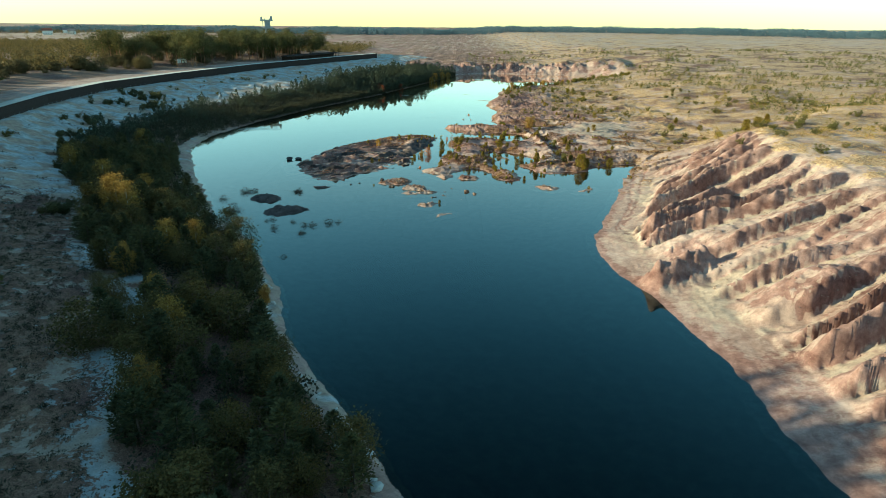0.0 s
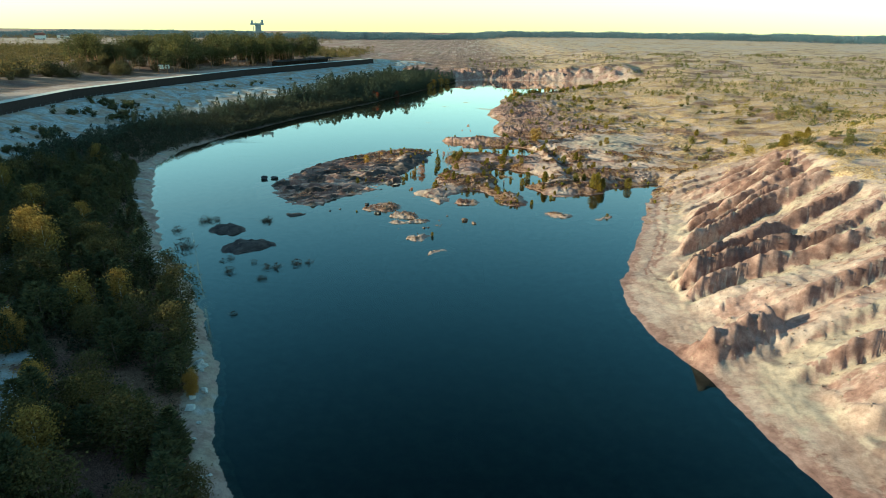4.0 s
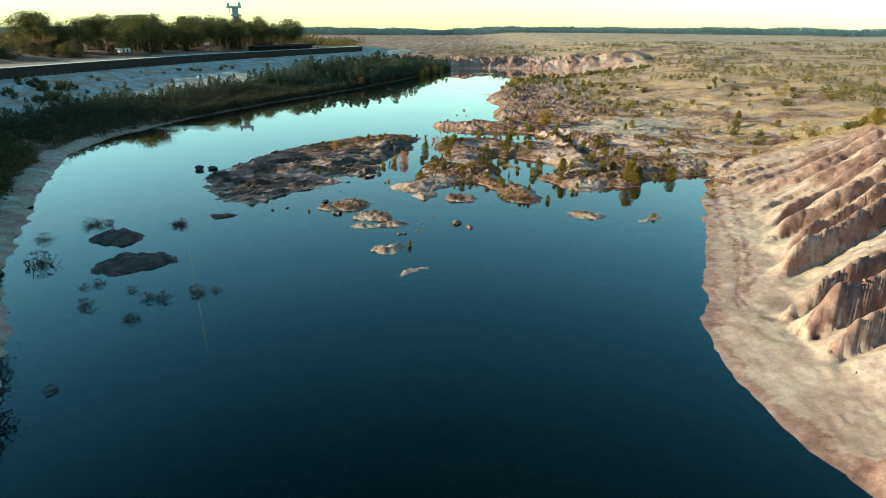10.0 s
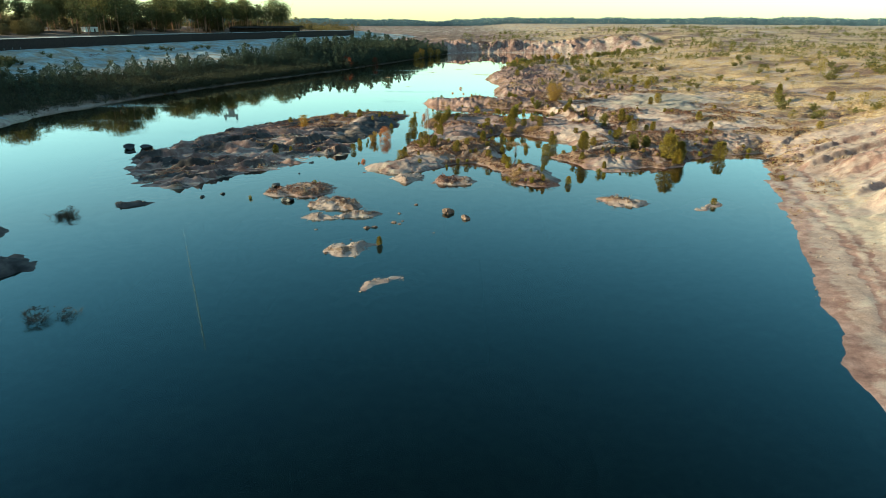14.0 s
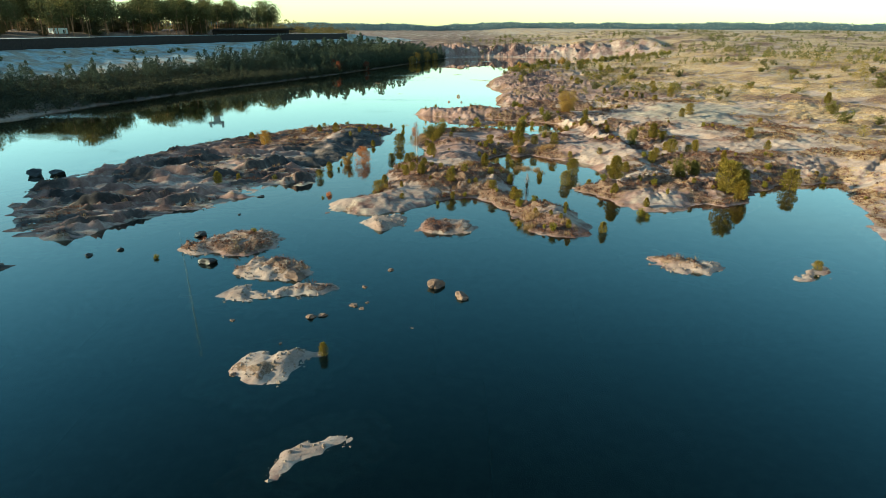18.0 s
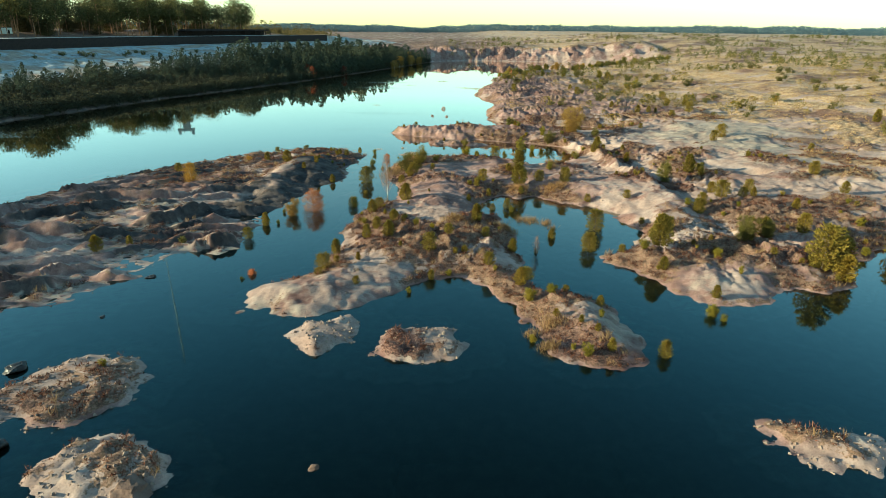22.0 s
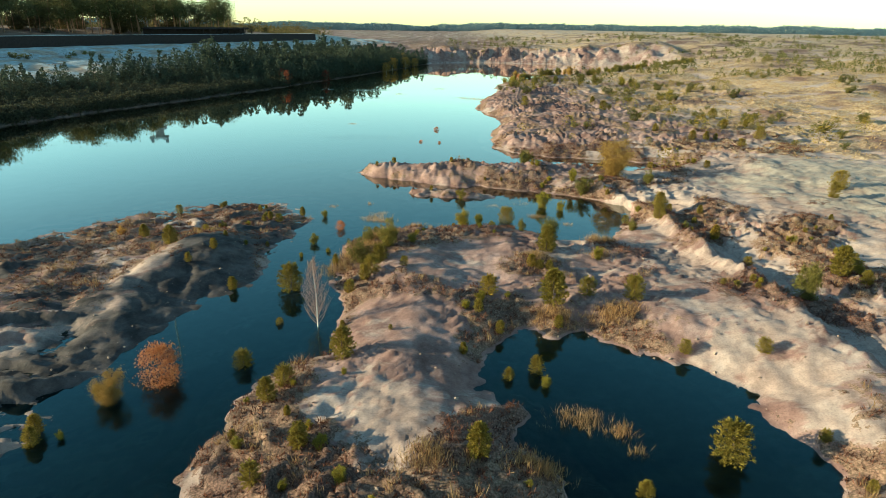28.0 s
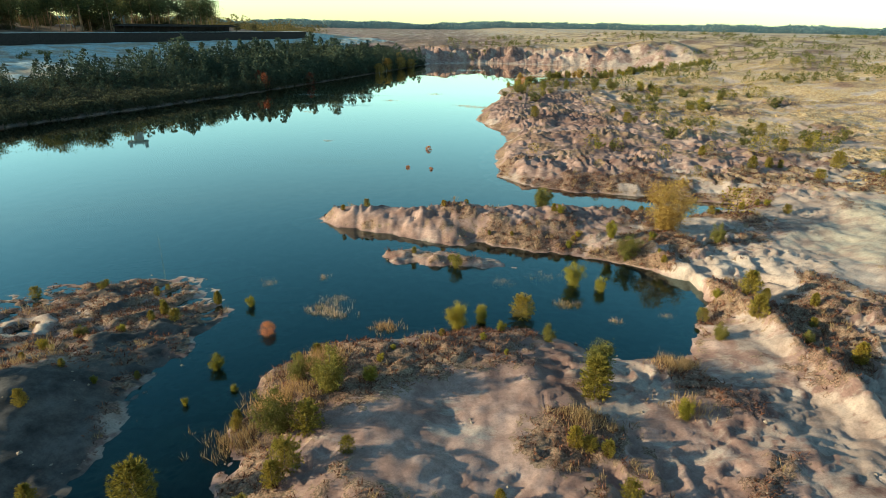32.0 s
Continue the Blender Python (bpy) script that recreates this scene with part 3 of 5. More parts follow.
        if many:
            al, ac = x[m] * 0.906 + y[m] * 0.423, -x[m] * 0.423 + y[m] * 0.906
            q = ac / 3.7 + 0.85 * fbm(al / 30, ac / 15, 2) + 0.48 * fbm(al / 9, ac / 7, 3) + 0.06 * fbm(al / 1.7, ac / 1.7, 2)
            f2 = q - np.floor(q)
            big2 = (0.4 + 0.8 * np.abs(np.sin(np.floor(q) * 7.13 + 1))) * (0.15 + 1.0 * smooth(-0.35, 0.35, fbm(al / 9 + 4 * np.floor(q), ac / 60, 3)))
            tame = 1 - 0.62 * smooth(6, 24, y[m])
            zi = zi * 0.45 + smooth(0.1, 1.6, d) * (1.2 * tame * big2 * np.where(f2 < 0.17, smooth(0, 0.17, f2), ((1 - f2) / 0.83) ** 1.2) + 0.12 * n_fine[m] + 0.16 * ridged(x[m] / 1.5, y[m] / 1.5, 2) - 0.08 + 0.12 * fbm(al / 1.8, ac / 0.9, 3) * (f2 < 0.24) - 0.30)
        if many:
            cut_up = 2.4 * fbm(al / 5.0 + 3, ac / 1.9 + 0.4 * fbm(al / 3, ac / 3, 2), 3)
            ledge = np.floor(cut_up)
            zi = zi + smooth(0.2, 1.5, d) * 0.34 * (ledge + smooth(0, 0.1, cut_up - ledge) - cut_up - 0.2)
            f2 = np.where((cut_up - ledge < 0.16) & (n_mid[m] > -0.3), np.minimum(f2, 0.1), f2)
            flank = smooth(0.3, 0.7, np.exp(-((x[m] + 26.5) ** 2 / 9.0 ** 2 + (y[m] - 25) ** 2 / 19.0 ** 2)) + 0.12 * n_mid[m])
            zi = np.where(d > 0, zi * (1 - flank) + flank * (0.31 * np.minimum(d, 8) + 0.2 * n_mid[m] + 0.1 * n_fine[m]), zi)
        win = zi > z[m]
        z[m] = np.where(win, zi, z[m])
        owner[m] = np.where(win, i + 2, owner[m])
        band[m] = np.where(win & (f2 < 0.2), 1.0, band[m])
        grass[m] = np.where(win, ((0.60 if px[0] < -17.5 else 0.46) + 0.6 * n_mid[m] + 0.3 * n_fine[m] + (0.5 * smooth(14, 34, y[m]) - 0.28) * many) * smooth(0.1, 0.8, d), grass[m])
        # the big island's west end tinted darker, for the shade lying on it
        mauve[m] = np.where(win, np.clip((dark if not many else np.where(f2 < 0.24, 0.9, 0.05 + 0.4 * smooth(6, 22, y[m]))) + 0.5 * n_mid[m] + (many * 0.4) * smooth(-28, -48, x[m]), 0, 1), mauve[m])
        pale[m] = np.where(win, (1 - dark) * 0.35 + (many * 0.75) * (1 - 0.75 * smooth(6, 22, y[m])) * np.where(f2 > 0.28, 1, 0) * (0.55 + n_mid[m]), pale[m])
    # muddy soil plus painted shade: west end, ridge steps, east flank
    mud_shade = np.where(owner == 2, np.clip(-0.04 + 0.10 * smooth(16, 30, y) + 0.5 * band * smooth(-0.5, 0.4, n_mid) + 0.28 * smooth(-36, -58, x) + 0.4 * n_mid + 0.85 * np.exp(-((x + 26.5) ** 2 / 8.0 ** 2 + (y - 24) ** 2 / 17.0 ** 2)) + 1.0 * np.exp(-((x + 31) ** 2 + (y - 9) ** 2) / 9.0 ** 2), 0, 1), 0.0)
    hole = np.hypot(x + 35.4, y - 43.9)
    ring = np.exp(-((hole - 1.9) / 0.6) ** 2)
    z = z + 0.16 * ring - 0.7 * np.exp(-(hole / 1.4) ** 4)
    grass, mauve, pale, mud_shade = grass - ring, mauve - ring, pale + 0.12 * ring, mud_shade - ring + 0.8 * np.exp(-(hole / 1.1) ** 4)
    # ground below the far belt painted dark for the trees' shade
    mud_shade = np.where((owner == 1) & (t < 0.5) & ~behind, 0.55 * (1 - strip), mud_shade)
    for i, (_, _, dark) in enumerate(ISLETS.values()):
        if dark >= 0.8:
            mud_shade = np.where(owner == i + 2, 0.9, mud_shade)
    # floor painted darker with depth, for the light the water swallows
    mud_shade = np.maximum(mud_shade, 1.3 * smooth(-0.15, -0.6, z))
    pale = np.where((cliff_far > 0.2) & (owner == 0) & (z < 12), 0.25 * pale + 0.12, pale)
    pale = np.where(owner == 1, pale, np.minimum(pale, 0.72))
    return np.maximum(z, -3.0), owner, np.clip(grass, 0, 1) * (mud_shade < 0.6), np.clip(mauve, 0, 1), np.clip(pale, 0, 1), mud_shade


def height(x, y):
    return terrain(np.array([x]), np.array([y]))[0][0]


def steps(*runs):
    """Coordinates from runs (start, end, step at start, step at end)."""
    out = []
    for a, b2, s0, s1 in runs:
        v = a
        while v < b2 - 1e-6:
            out.append(v)
            v += s0 + (s1 - s0) * (v - a) / (b2 - a)
    return np.array(out + [runs[-1][1]])


def mesh_from(name, verts, quads, mat, cover=None, shade=True):
    me = bpy.data.meshes.new(name)
    verts, quads = np.asarray(verts, np.float32), np.asarray(quads, np.int32)
    n = quads.shape[1]
    me.vertices.add(len(verts))
    me.vertices.foreach_set("co", verts.ravel())
    me.loops.add(quads.size)
    me.loops.foreach_set("vertex_index", quads.ravel())
    me.polygons.add(len(quads))
    me.polygons.foreach_set("loop_start", np.arange(0, quads.size, n, dtype=np.int32))
    me.polygons.foreach_set("loop_total", np.full(len(quads), n, np.int32))
    me.polygons.foreach_set("use_smooth", np.full(len(quads), shade))
    if cover is not None:
        at = me.color_attributes.new("cover", "FLOAT_COLOR", "POINT")
        at.data.foreach_set("color", np.asarray(cover, np.float32).ravel())
    me.materials.append(mat)
    me.update(calc_edges=True)
    return me


def build_land():
    xs = steps((-4800, -240, 420, 4), (-240, -75, 2.2, 0.9), (-75, -30, 0.7, 0.45), (-30, 42, 0.28, 0.28), (42, 110, 0.36, 0.8), (110, 4800, 1.0, 380))
    ys = steps((-1500, -300, 150, 4), (-300, -205, 3.0, 1.0), (-205, -60, 0.6, 0.45), (-60, -36, 0.36, 0.3), (-36, 66, 0.28, 0.28), (66, 200, 0.36, 1.1), (200, 520, 1.4, 2.6), (520, 4900, 3, 380))
    gx, gy = np.meshgrid(xs, ys)
    nx, ny = len(xs), len(ys)
    x, y = gx.ravel(), gy.ravel()
    z, owner, grass, mauve, pale, mud_shade = terrain(x, y)
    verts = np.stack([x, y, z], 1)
    cover = np.stack([grass, mauve, pale, mud_shade], 1)
    i = np.arange(nx * ny).reshape(ny, nx)
    quads = np.stack([i[:-1, :-1], i[:-1, 1:], i[1:, 1:], i[1:, :-1]], -1).reshape(-1, 4)
    quads = quads[(z[quads] > -2.99).any(1)]
    face_owner = owner[quads].max(1)
    labels = [("ground", "beige and mauve sandy ground with dry grass and gullied cliffs"), ("embankment", "pale sandy embankment sloping to the lake")]
    for key, (_, _, dark) in ISLETS.items():
        kind = "sandbank" if dark < 0.7 else "mudbank"
        text = "low pale sandbank standing out of the lake" if dark < 0.7 else "dark eroded mudbank standing out of the lake"
        labels.append((kind if key != "ridge_island" else "island", text if key != "ridge_island" else "long mauve island of eroded soil ridges in the lake"))
    for k, (nm, label) in enumerate(labels):
        q = quads[face_owner == k]
        if not len(q):
            continue
        used, inv = np.unique(q, return_inverse=True)
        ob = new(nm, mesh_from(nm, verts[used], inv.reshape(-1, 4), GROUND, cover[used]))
        tagged(ob, label, nm, "islets in the lake" if k > 1 else "", "structure")
    # deep bed in full dark cover, standing in for light lost in water
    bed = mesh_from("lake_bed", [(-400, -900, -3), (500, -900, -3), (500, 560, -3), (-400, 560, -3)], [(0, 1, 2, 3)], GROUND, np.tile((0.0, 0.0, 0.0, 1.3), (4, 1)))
    tagged(new("lake_bed", bed), "muddy bed of the lake, painted dark for deep water", "lake bed", kind="structure")
    lake = mesh_from("water", [(-400, -900, 0), (500, -900, 0), (500, 560, 0), (-400, 560, 0)], [(0, 1, 2, 3)], WATER)
    tagged(new("water", lake), "still dark blue lake water reflecting the sky", "water", kind="structure")


build_land()


# ---- plants: shapes ----
rng = np.random.RandomState(11)


def part(name, me, parent, label=""):
    ob = new(name, me)
    ob.parent = parent
    return tagged(ob, label)


def tube(points, radii, sides=6):
    """Vertices and quads of a tapered tube along points."""
    pts = np.asarray(points, float)
    v, q = [], []
    for i, (p, r) in enumerate(zip(pts, radii)):
        d = pts[min(i + 1, len(pts) - 1)] - pts[max(i - 1, 0)]
        d = d / (np.linalg.norm(d) + 1e-9)
        a = np.cross(d, (0.3, 0.9, 0.1))
        a = a / (np.linalg.norm(a) + 1e-9)
        b2 = np.cross(d, a)
        for k in range(sides):
            w = 2 * math.pi * k / sides
            v.append(p + r * (math.cos(w) * a + math.sin(w) * b2))
        if i:
            o = (i - 1) * sides
            q += [(o + k, o + (k + 1) % sides, o + sides + (k + 1) % sides, o + sides + k) for k in range(sides)]
    return v, q


def tubes_mesh(name, runs, mat, sides=5):
    v, q = [], []
    for pts, radii in runs:
        a, b2 = tube(pts, radii, sides)
        q += [tuple(i + len(v) for i in f) for f in b2]
        v += a
    return mesh_from(name, v, q, mat)


def blades(base, way, length, width, r):
    """Kite-shaped leaves: arrays of foot, direction, length, width."""
    n = len(base)
    way = way / (np.linalg.norm(way, axis=1, keepdims=True) + 1e-9)
    side = np.cross(way, r.normal(size=(n, 3)))
    side = side / (np.linalg.norm(side, axis=1, keepdims=True) + 1e-9) * np.reshape(width, (-1, 1)) / 2
    length = np.reshape(length, (-1, 1))
    mid = base + way * length * 0.45
    v = np.stack([base, mid + side, base + way * length, mid - side], 1).reshape(-1, 3)
    return v, np.arange(4 * n).reshape(-1, 4)


def pine_crown(name, mat, r, levels=11, arms=8, tufts=3, needles=5, radius=0.34, low=0.04, sharp=0.75, thin=0.42):
    """Crown of a young pine, one metre high: whorls of arms with brushes of needles."""
    base, way, ln = [], [], []
    for i in range(levels):
        f = i / (levels - 1)
        z = low + (0.93 - low) * f
        rad = radius * ((1 - f) ** sharp * 0.92 + 0.06) * (0.55 + 0.45 * min(1, f * 5 + 0.2))
        turn = r.rand() * 6.3
        for k in range(arms):
            w = turn + 2 * math.pi * k / arms + r.normal() * 0.25
            out = rad * (0.75 + 0.45 * r.rand())
            rise = 0.25 + 0.5 * f
            for m in range(tufts):
                s = (m + 1) / tufts
                p = np.array([math.cos(w) * out * s, math.sin(w) * out * s, z + out * s * rise + r.normal() * 0.012])
                d0 = np.array([math.cos(w), math.sin(w), rise + 0.35])
                for _ in range(needles):
                    base.append(p)
                    way.append(d0 + r.normal(size=3) * 0.55)
                    ln.append((0.055 + 0.04 * r.rand()) * (0.8 + 0.4 * s))
    for _ in range(10):
        base.append(np.array([0, 0, 0.9 + 0.06 * r.rand()]))
        way.append(np.array([r.normal() * 0.3, r.normal() * 0.3, 1.0]))
        ln.append(0.1)
    ln = np.array(ln)
    v, q = blades(np.array(base), np.array(way), ln, ln * thin, r)
    return mesh_from(name, v, q, mat, shade=False)


def leafy_crown(name, mat, r, clumps=34, leaves=18, wide=0.34, low=0.15, size=0.05, tall=0.5):
    """Crown of a broadleaf, one metre high: clumps of leaves with gaps between them."""
    base, way = [], []
    for _ in range(clumps):
        a, f = r.rand() * 2 * math.pi, r.rand()
        z = low + (1 - low) * f
        edge = wide * math.sin(math.pi * min(1, max(0.06, (f * 0.86 + 0.12)))) ** 0.75
        rad = edge * (0.35 + 0.65 * r.rand() ** 0.5)
        c = np.array([math.cos(a) * rad, math.sin(a) * rad, z])
        spread = 0.055 + 0.05 * r.rand()
        p = c + r.normal(size=(leaves, 3)) * spread * np.array([1, 1, tall * 1.6])
        base.append(p)
        way.append(r.normal(size=(leaves, 3)) + np.array([0, 0, 0.25]))
    base, way = np.concatenate(base), np.concatenate(way)
    base[:, 2] = np.clip(base[:, 2], 0.02, 1.02)
    ln = size * (0.7 + 0.7 * r.rand(len(base)))
    v, q = blades(base, way, ln, ln * 0.75, r)
    return mesh_from(name, v, q, mat, shade=False)


def bush_crown(name, mat, r, clumps, leaves, wide, size, lobes=8):
    """Foliage of a bush, one metre high: several upright lobes leaning outwards from one foot."""
    base, way = [], []
    shape = [(2 * math.pi * (i + 0.8 * r.rand()) / lobes, wide * (0.25 + 0.75 * r.rand()), 0.55 + 0.42 * r.rand()) for i in range(lobes)]
    shape.append((0.0, 0.05, 0.97))
    for i in range(clumps):
        a, reach, top = shape[i % len(shape)]
        f = r.rand() ** 0.8
        lean = reach * f ** 0.7
        girth = wide * 0.42 * (0.35 + math.sin(math.pi * min(0.97, f * 0.8 + 0.12))) * 0.7
        c = np.array([math.cos(a) * lean, math.sin(a) * lean, top * f]) + r.normal(size=3) * girth * 0.5 * np.array([1, 1, 0.35])
        p = c + r.normal(size=(leaves, 3)) * (0.03 + 0.03 * r.rand()) * np.array([1, 1, 1.2])
        base.append(p)
        way.append(r.normal(size=(leaves, 3)) * 0.8 + np.array([math.cos(a) * 0.3, math.sin(a) * 0.3, 0.7]))
    base, way = np.concatenate(base), np.concatenate(way)
    base[:, 2] = np.clip(base[:, 2], 0.01, 1.03)
    ln = size * (0.7 + 0.7 * r.rand(len(base)))
    v, q = blades(base, way, ln, ln * 0.6, r)
    return mesh_from(name, v, q, mat, shade=False)


def stem_mesh(name, mat, r, top=0.9, thick=0.016, limbs=6, spread=0.22, first=0.25, sides=5):
    bend = r.normal(size=2) * 0.02
    runs = [([(0, 0, -0.04), (bend[0], bend[1], top * 0.5), (0, 0, top)], [thick, thick * 0.7, thick * 0.15])]
    for i in range(limbs):
        f = first + (0.85 - first) * (i + r.rand()) / limbs
        a = r.rand() * 6.3
        l = spread * (1.15 - f)
        runs.append(([(0, 0, f * top), (math.cos(a) * l, math.sin(a) * l, f * top + l * 0.9)], [thick * 0.45, thick * 0.1]))
    return tubes_mesh(name, runs, mat, sides)


def bare_birch(r):
    runs = [([(0, 0, -0.03), (0.01, 0.0, 0.5), (-0.005, 0.01, 1.0)], [0.011, 0.008, 0.002])]
    twigs = []
    for i in range(54):
        f = 0.06 + 0.88 * i / 54
        a = i * 2.4 + r.normal() * 0.3
        l = 0.34 * (1.08 - f) ** 0.8 * (0.7 + 0.5 * r.rand())
        tip = (math.cos(a) * l * 0.62, math.sin(a) * l * 0.62, f + l * 0.95)
        mid = (math.cos(a) * l * 0.36, math.sin(a) * l * 0.36, f + l * 0.42)
        twigs.append(([(0, 0, f), mid, tip], [0.0042, 0.003, 0.001]))
        for _ in range(5):
            g = 0.35 + 0.6 * r.rand()
            p = np.array([0, 0, f]) * (1 - g) + np.array(tip) * g
            twigs.append(([p, p + np.array([r.normal() * 0.05, r.normal() * 0.05, 0.09 * r.rand() + 0.02])], [0.0025, 0.0008]))
    return tubes_mesh("trunk", runs, BIRCH_BARK, 6), tubes_mesh("branch", twigs, TWIG, 4)


_made = {}
VARIANTS = {"pine": 6, "low_pine": 5, "olive": 4, "yellow": 4, "red": 2, "orange": 3, "belt_pine": 5, "belt_leaf": 5, "belt_gold": 2, "belt_red": 1,
            "tall_pine": 5, "wood_leaf": 4, "birch": 1, "shrub": 5, "drowned": 3, "gold_birch": 2, "dark_shrub": 3}
NAMES = {"pine": "young_pine", "low_pine": "low_pine", "olive": "willow_bush", "yellow": "yellow_bush", "red": "red_bush", "orange": "orange_birch", "belt_pine": "conifer",
         "belt_leaf": "broadleaf_tree", "belt_gold": "golden_birch", "belt_red": "red_tree", "tall_pine": "tall_pine", "wood_leaf": "forest_tree",
         "birch": "bare_birch", "shrub": "shrub", "drowned": "drowned_bush", "gold_birch": "birch_sapling", "dark_shrub": "shrub"}
CATEGORY = {"young_pine": "pine tree", "low_pine": "pine tree", "willow_bush": "bush", "yellow_bush": "bush", "red_bush": "bush", "orange_birch": "birch tree", "conifer": "conifer tree",
            "broadleaf_tree": "tree", "golden_birch": "birch tree", "red_tree": "tree", "tall_pine": "pine tree", "forest_tree": "tree", "bare_birch": "birch tree",
            "shrub": "shrub", "drowned_bush": "bush", "birch_sapling": "birch tree"}


def build_plant(kind, k):
    r = np.random.RandomState(100 + 17 * k + 1000 * list(VARIANTS).index(kind))
    ob = new(NAMES[kind])
    ob.empty_display_size = 0.2
    if kind == "pine":
        part("trunk", stem_mesh("trunk", BARK, r, 0.9, 0.02, 5), ob)
        part("crown", pine_crown("crown", NEEDLES, r, 12 + k % 3, 10, 5, 11, (0.36, 0.42, 0.33, 0.46, 0.39, 0.50)[k], sharp=(0.5, 0.4, 0.6, 0.42, 0.65, 0.36)[k], thin=0.2), ob)
    elif kind == "low_pine":
        part("trunk", stem_mesh("trunk", BARK, r, 0.9, 0.02, 4), ob)
        part("crown", pine_crown("crown", NEEDLES, r, 8, 7, 2, 5, 0.42 + 0.03 * k, sharp=0.45), ob)
    elif kind == "belt_pine":
        part("trunk", stem_mesh("trunk", BARK, r, 0.92, 0.014, 4), ob)
        part("crown", pine_crown("crown", FOREST, r, 12, 8, 3, 5, (0.20, 0.24, 0.18, 0.27, 0.22)[k], low=0.06, sharp=(0.8, 0.65, 0.95, 0.6, 0.75)[k], thin=0.26), ob)
    elif kind == "tall_pine":
        part("trunk", stem_mesh("trunk", PINE_BARK, r, 0.95, 0.011, 7, 0.2, 0.6, 6), ob)
        part("crown", leafy_crown("crown", PINE_TOP, r, 52, 26, 0.12 + 0.014 * k, 0.56 - 0.04 * k, 0.03, 0.4), ob)
    elif kind == "birch":
        tr, br = bare_birch(r)
        part("trunk", tr, ob)
        part("branch", br, ob)
    elif kind == "drowned":
        twigs = []
        for i in range(46):
            a, s = r.rand() * 6.3, 0.25 + 0.45 * r.rand()
            b0 = np.array([r.normal() * 0.25, r.normal() * 0.16, 0])
            twigs.append(([b0, b0 + np.array([math.cos(a) * s * 0.4, math.sin(a) * s * 0.4, s * 0.6]), b0 + np.array([math.cos(a) * s * 0.7, math.sin(a) * s * 0.7, s])], [0.02, 0.014, 0.004]))
        part("stem", tubes_mesh("stem", twigs, BARK, 3), ob)
        part("foliage", leafy_crown("foliage", DEAD, r, 16, 16, 0.5, 0.0, 0.07, 0.4), ob)
    else:
        mat, bark, wide, low, clumps, leaves, size = {
            "olive": (OLIVE, BARK, 0.44, 0.04, 180, 42, 0.034), "yellow": (GOLD_GREEN, BARK, 0.36, 0.0, 180, 60, 0.028), "red": (RED, BARK, 0.46, 0.0, 95, 44, 0.036),
            "orange": (ORANGE, BARK, 0.44, 0.03, 240, 50, 0.026), "belt_leaf": (BELT_LEAF, BARK, 0.28, 0.05, 100, 27, 0.034), "belt_gold": (BELT_GOLD, BIRCH_BARK, 0.26, 0.15, 110, 26, 0.034),
            "belt_red": (MAROON, BARK, 0.3, 0.1, 34, 16, 0.05), "wood_leaf": (WOOD_LEAF, BARK, 0.42, 0.05, 110, 30, 0.046), "shrub": (SHRUB, BARK, 0.5, 0.02, 60, 24, 0.07), "dark_shrub": (FOREST, BARK, 0.5, 0.02, 60, 24, 0.07),
            "gold_birch": (YELLOW, BIRCH_BARK, 0.26, 0.1, 90, 30, 0.035)}[kind]
        part("trunk" if kind not in ("olive", "yellow", "red", "shrub", "dark_shrub") else "stem", stem_mesh("trunk", bark, r, 0.85, 0.013, 0 if kind == "orange" else 9, wide, 0.12), ob)
        if kind == "orange":
            for i in range(6):
                a, f, l = i * 1.9 + r.rand(), 0.15 + 0.1 * i, 0.32 - 0.03 * i
                part("branch", tubes_mesh("branch", [([(0, 0, f), (math.cos(a) * l * 0.6, math.sin(a) * l * 0.6, f + l * 0.5), (math.cos(a) * l, math.sin(a) * l, f + l)], [0.007, 0.005, 0.0015])], bark, 5), ob)
        part("crown" if kind not in ("olive", "yellow", "red", "shrub", "dark_shrub") else "foliage", bush_crown("crown", mat, r, clumps, leaves, wide * (0.9 + 0.1 * k), size, 6 + k) if kind in ("olive", "yellow", "orange", "shrub", "dark_shrub") else leafy_crown("crown", mat, r, clumps, leaves, wide * (0.9 + 0.07 * k), low, size), ob)
    return ob


def plant(kind, x, y, z, h, label, group="", wide=1.0):
    k = rng.randint(VARIANTS[kind])
    m = Matrix.LocRotScale((x, y, z), Euler((rng.normal() * 0.03, rng.normal() * 0.03, rng.rand() * 6.28)), (h * wide, h * wide, h))
    if (kind, k) in _made:
        ob = copy_thing(_made[kind, k], m)
    else:
        ob = build_plant(kind, k)
        ob.matrix_basis = m
        ob.scale = (1, 1, 1)
        _made[kind, k] = ob
        ob.matrix_basis = Matrix.Identity(4)
        first = ob
        ob = copy_thing(first, m)
        spare.append(first)
    return tagged(ob, label, CATEGORY[NAMES[kind]], group)


spare = []
DEAD = leaf_mat("dead_twigs", (0.035, 0.022, 0.016), (0.10, 0.06, 0.04))
GOLD_GREEN = leaf_mat("golden_green_leaves", (0.13, 0.115, 0.02), (0.33, 0.25, 0.04), 0.6)
BELT_LEAF = leaf_mat("belt_leaves", (0.058, 0.054, 0.022), (0.165, 0.118, 0.044))
WOOD_LEAF = leaf_mat("forest_leaves", (0.046, 0.052, 0.029), (0.160, 0.120, 0.058), 0.7)
BELT_GOLD = leaf_mat("muted_gold_leaves", (0.20, 0.125, 0.032), (0.40, 0.25, 0.07))
PINE_TOP = leaf_mat("pine_tops", (0.048, 0.054, 0.024), (0.150, 0.130, 0.050))
SHRUB = leaf_mat("shrub_leaves", (0.075, 0.075, 0.022), (0.19, 0.155, 0.055))

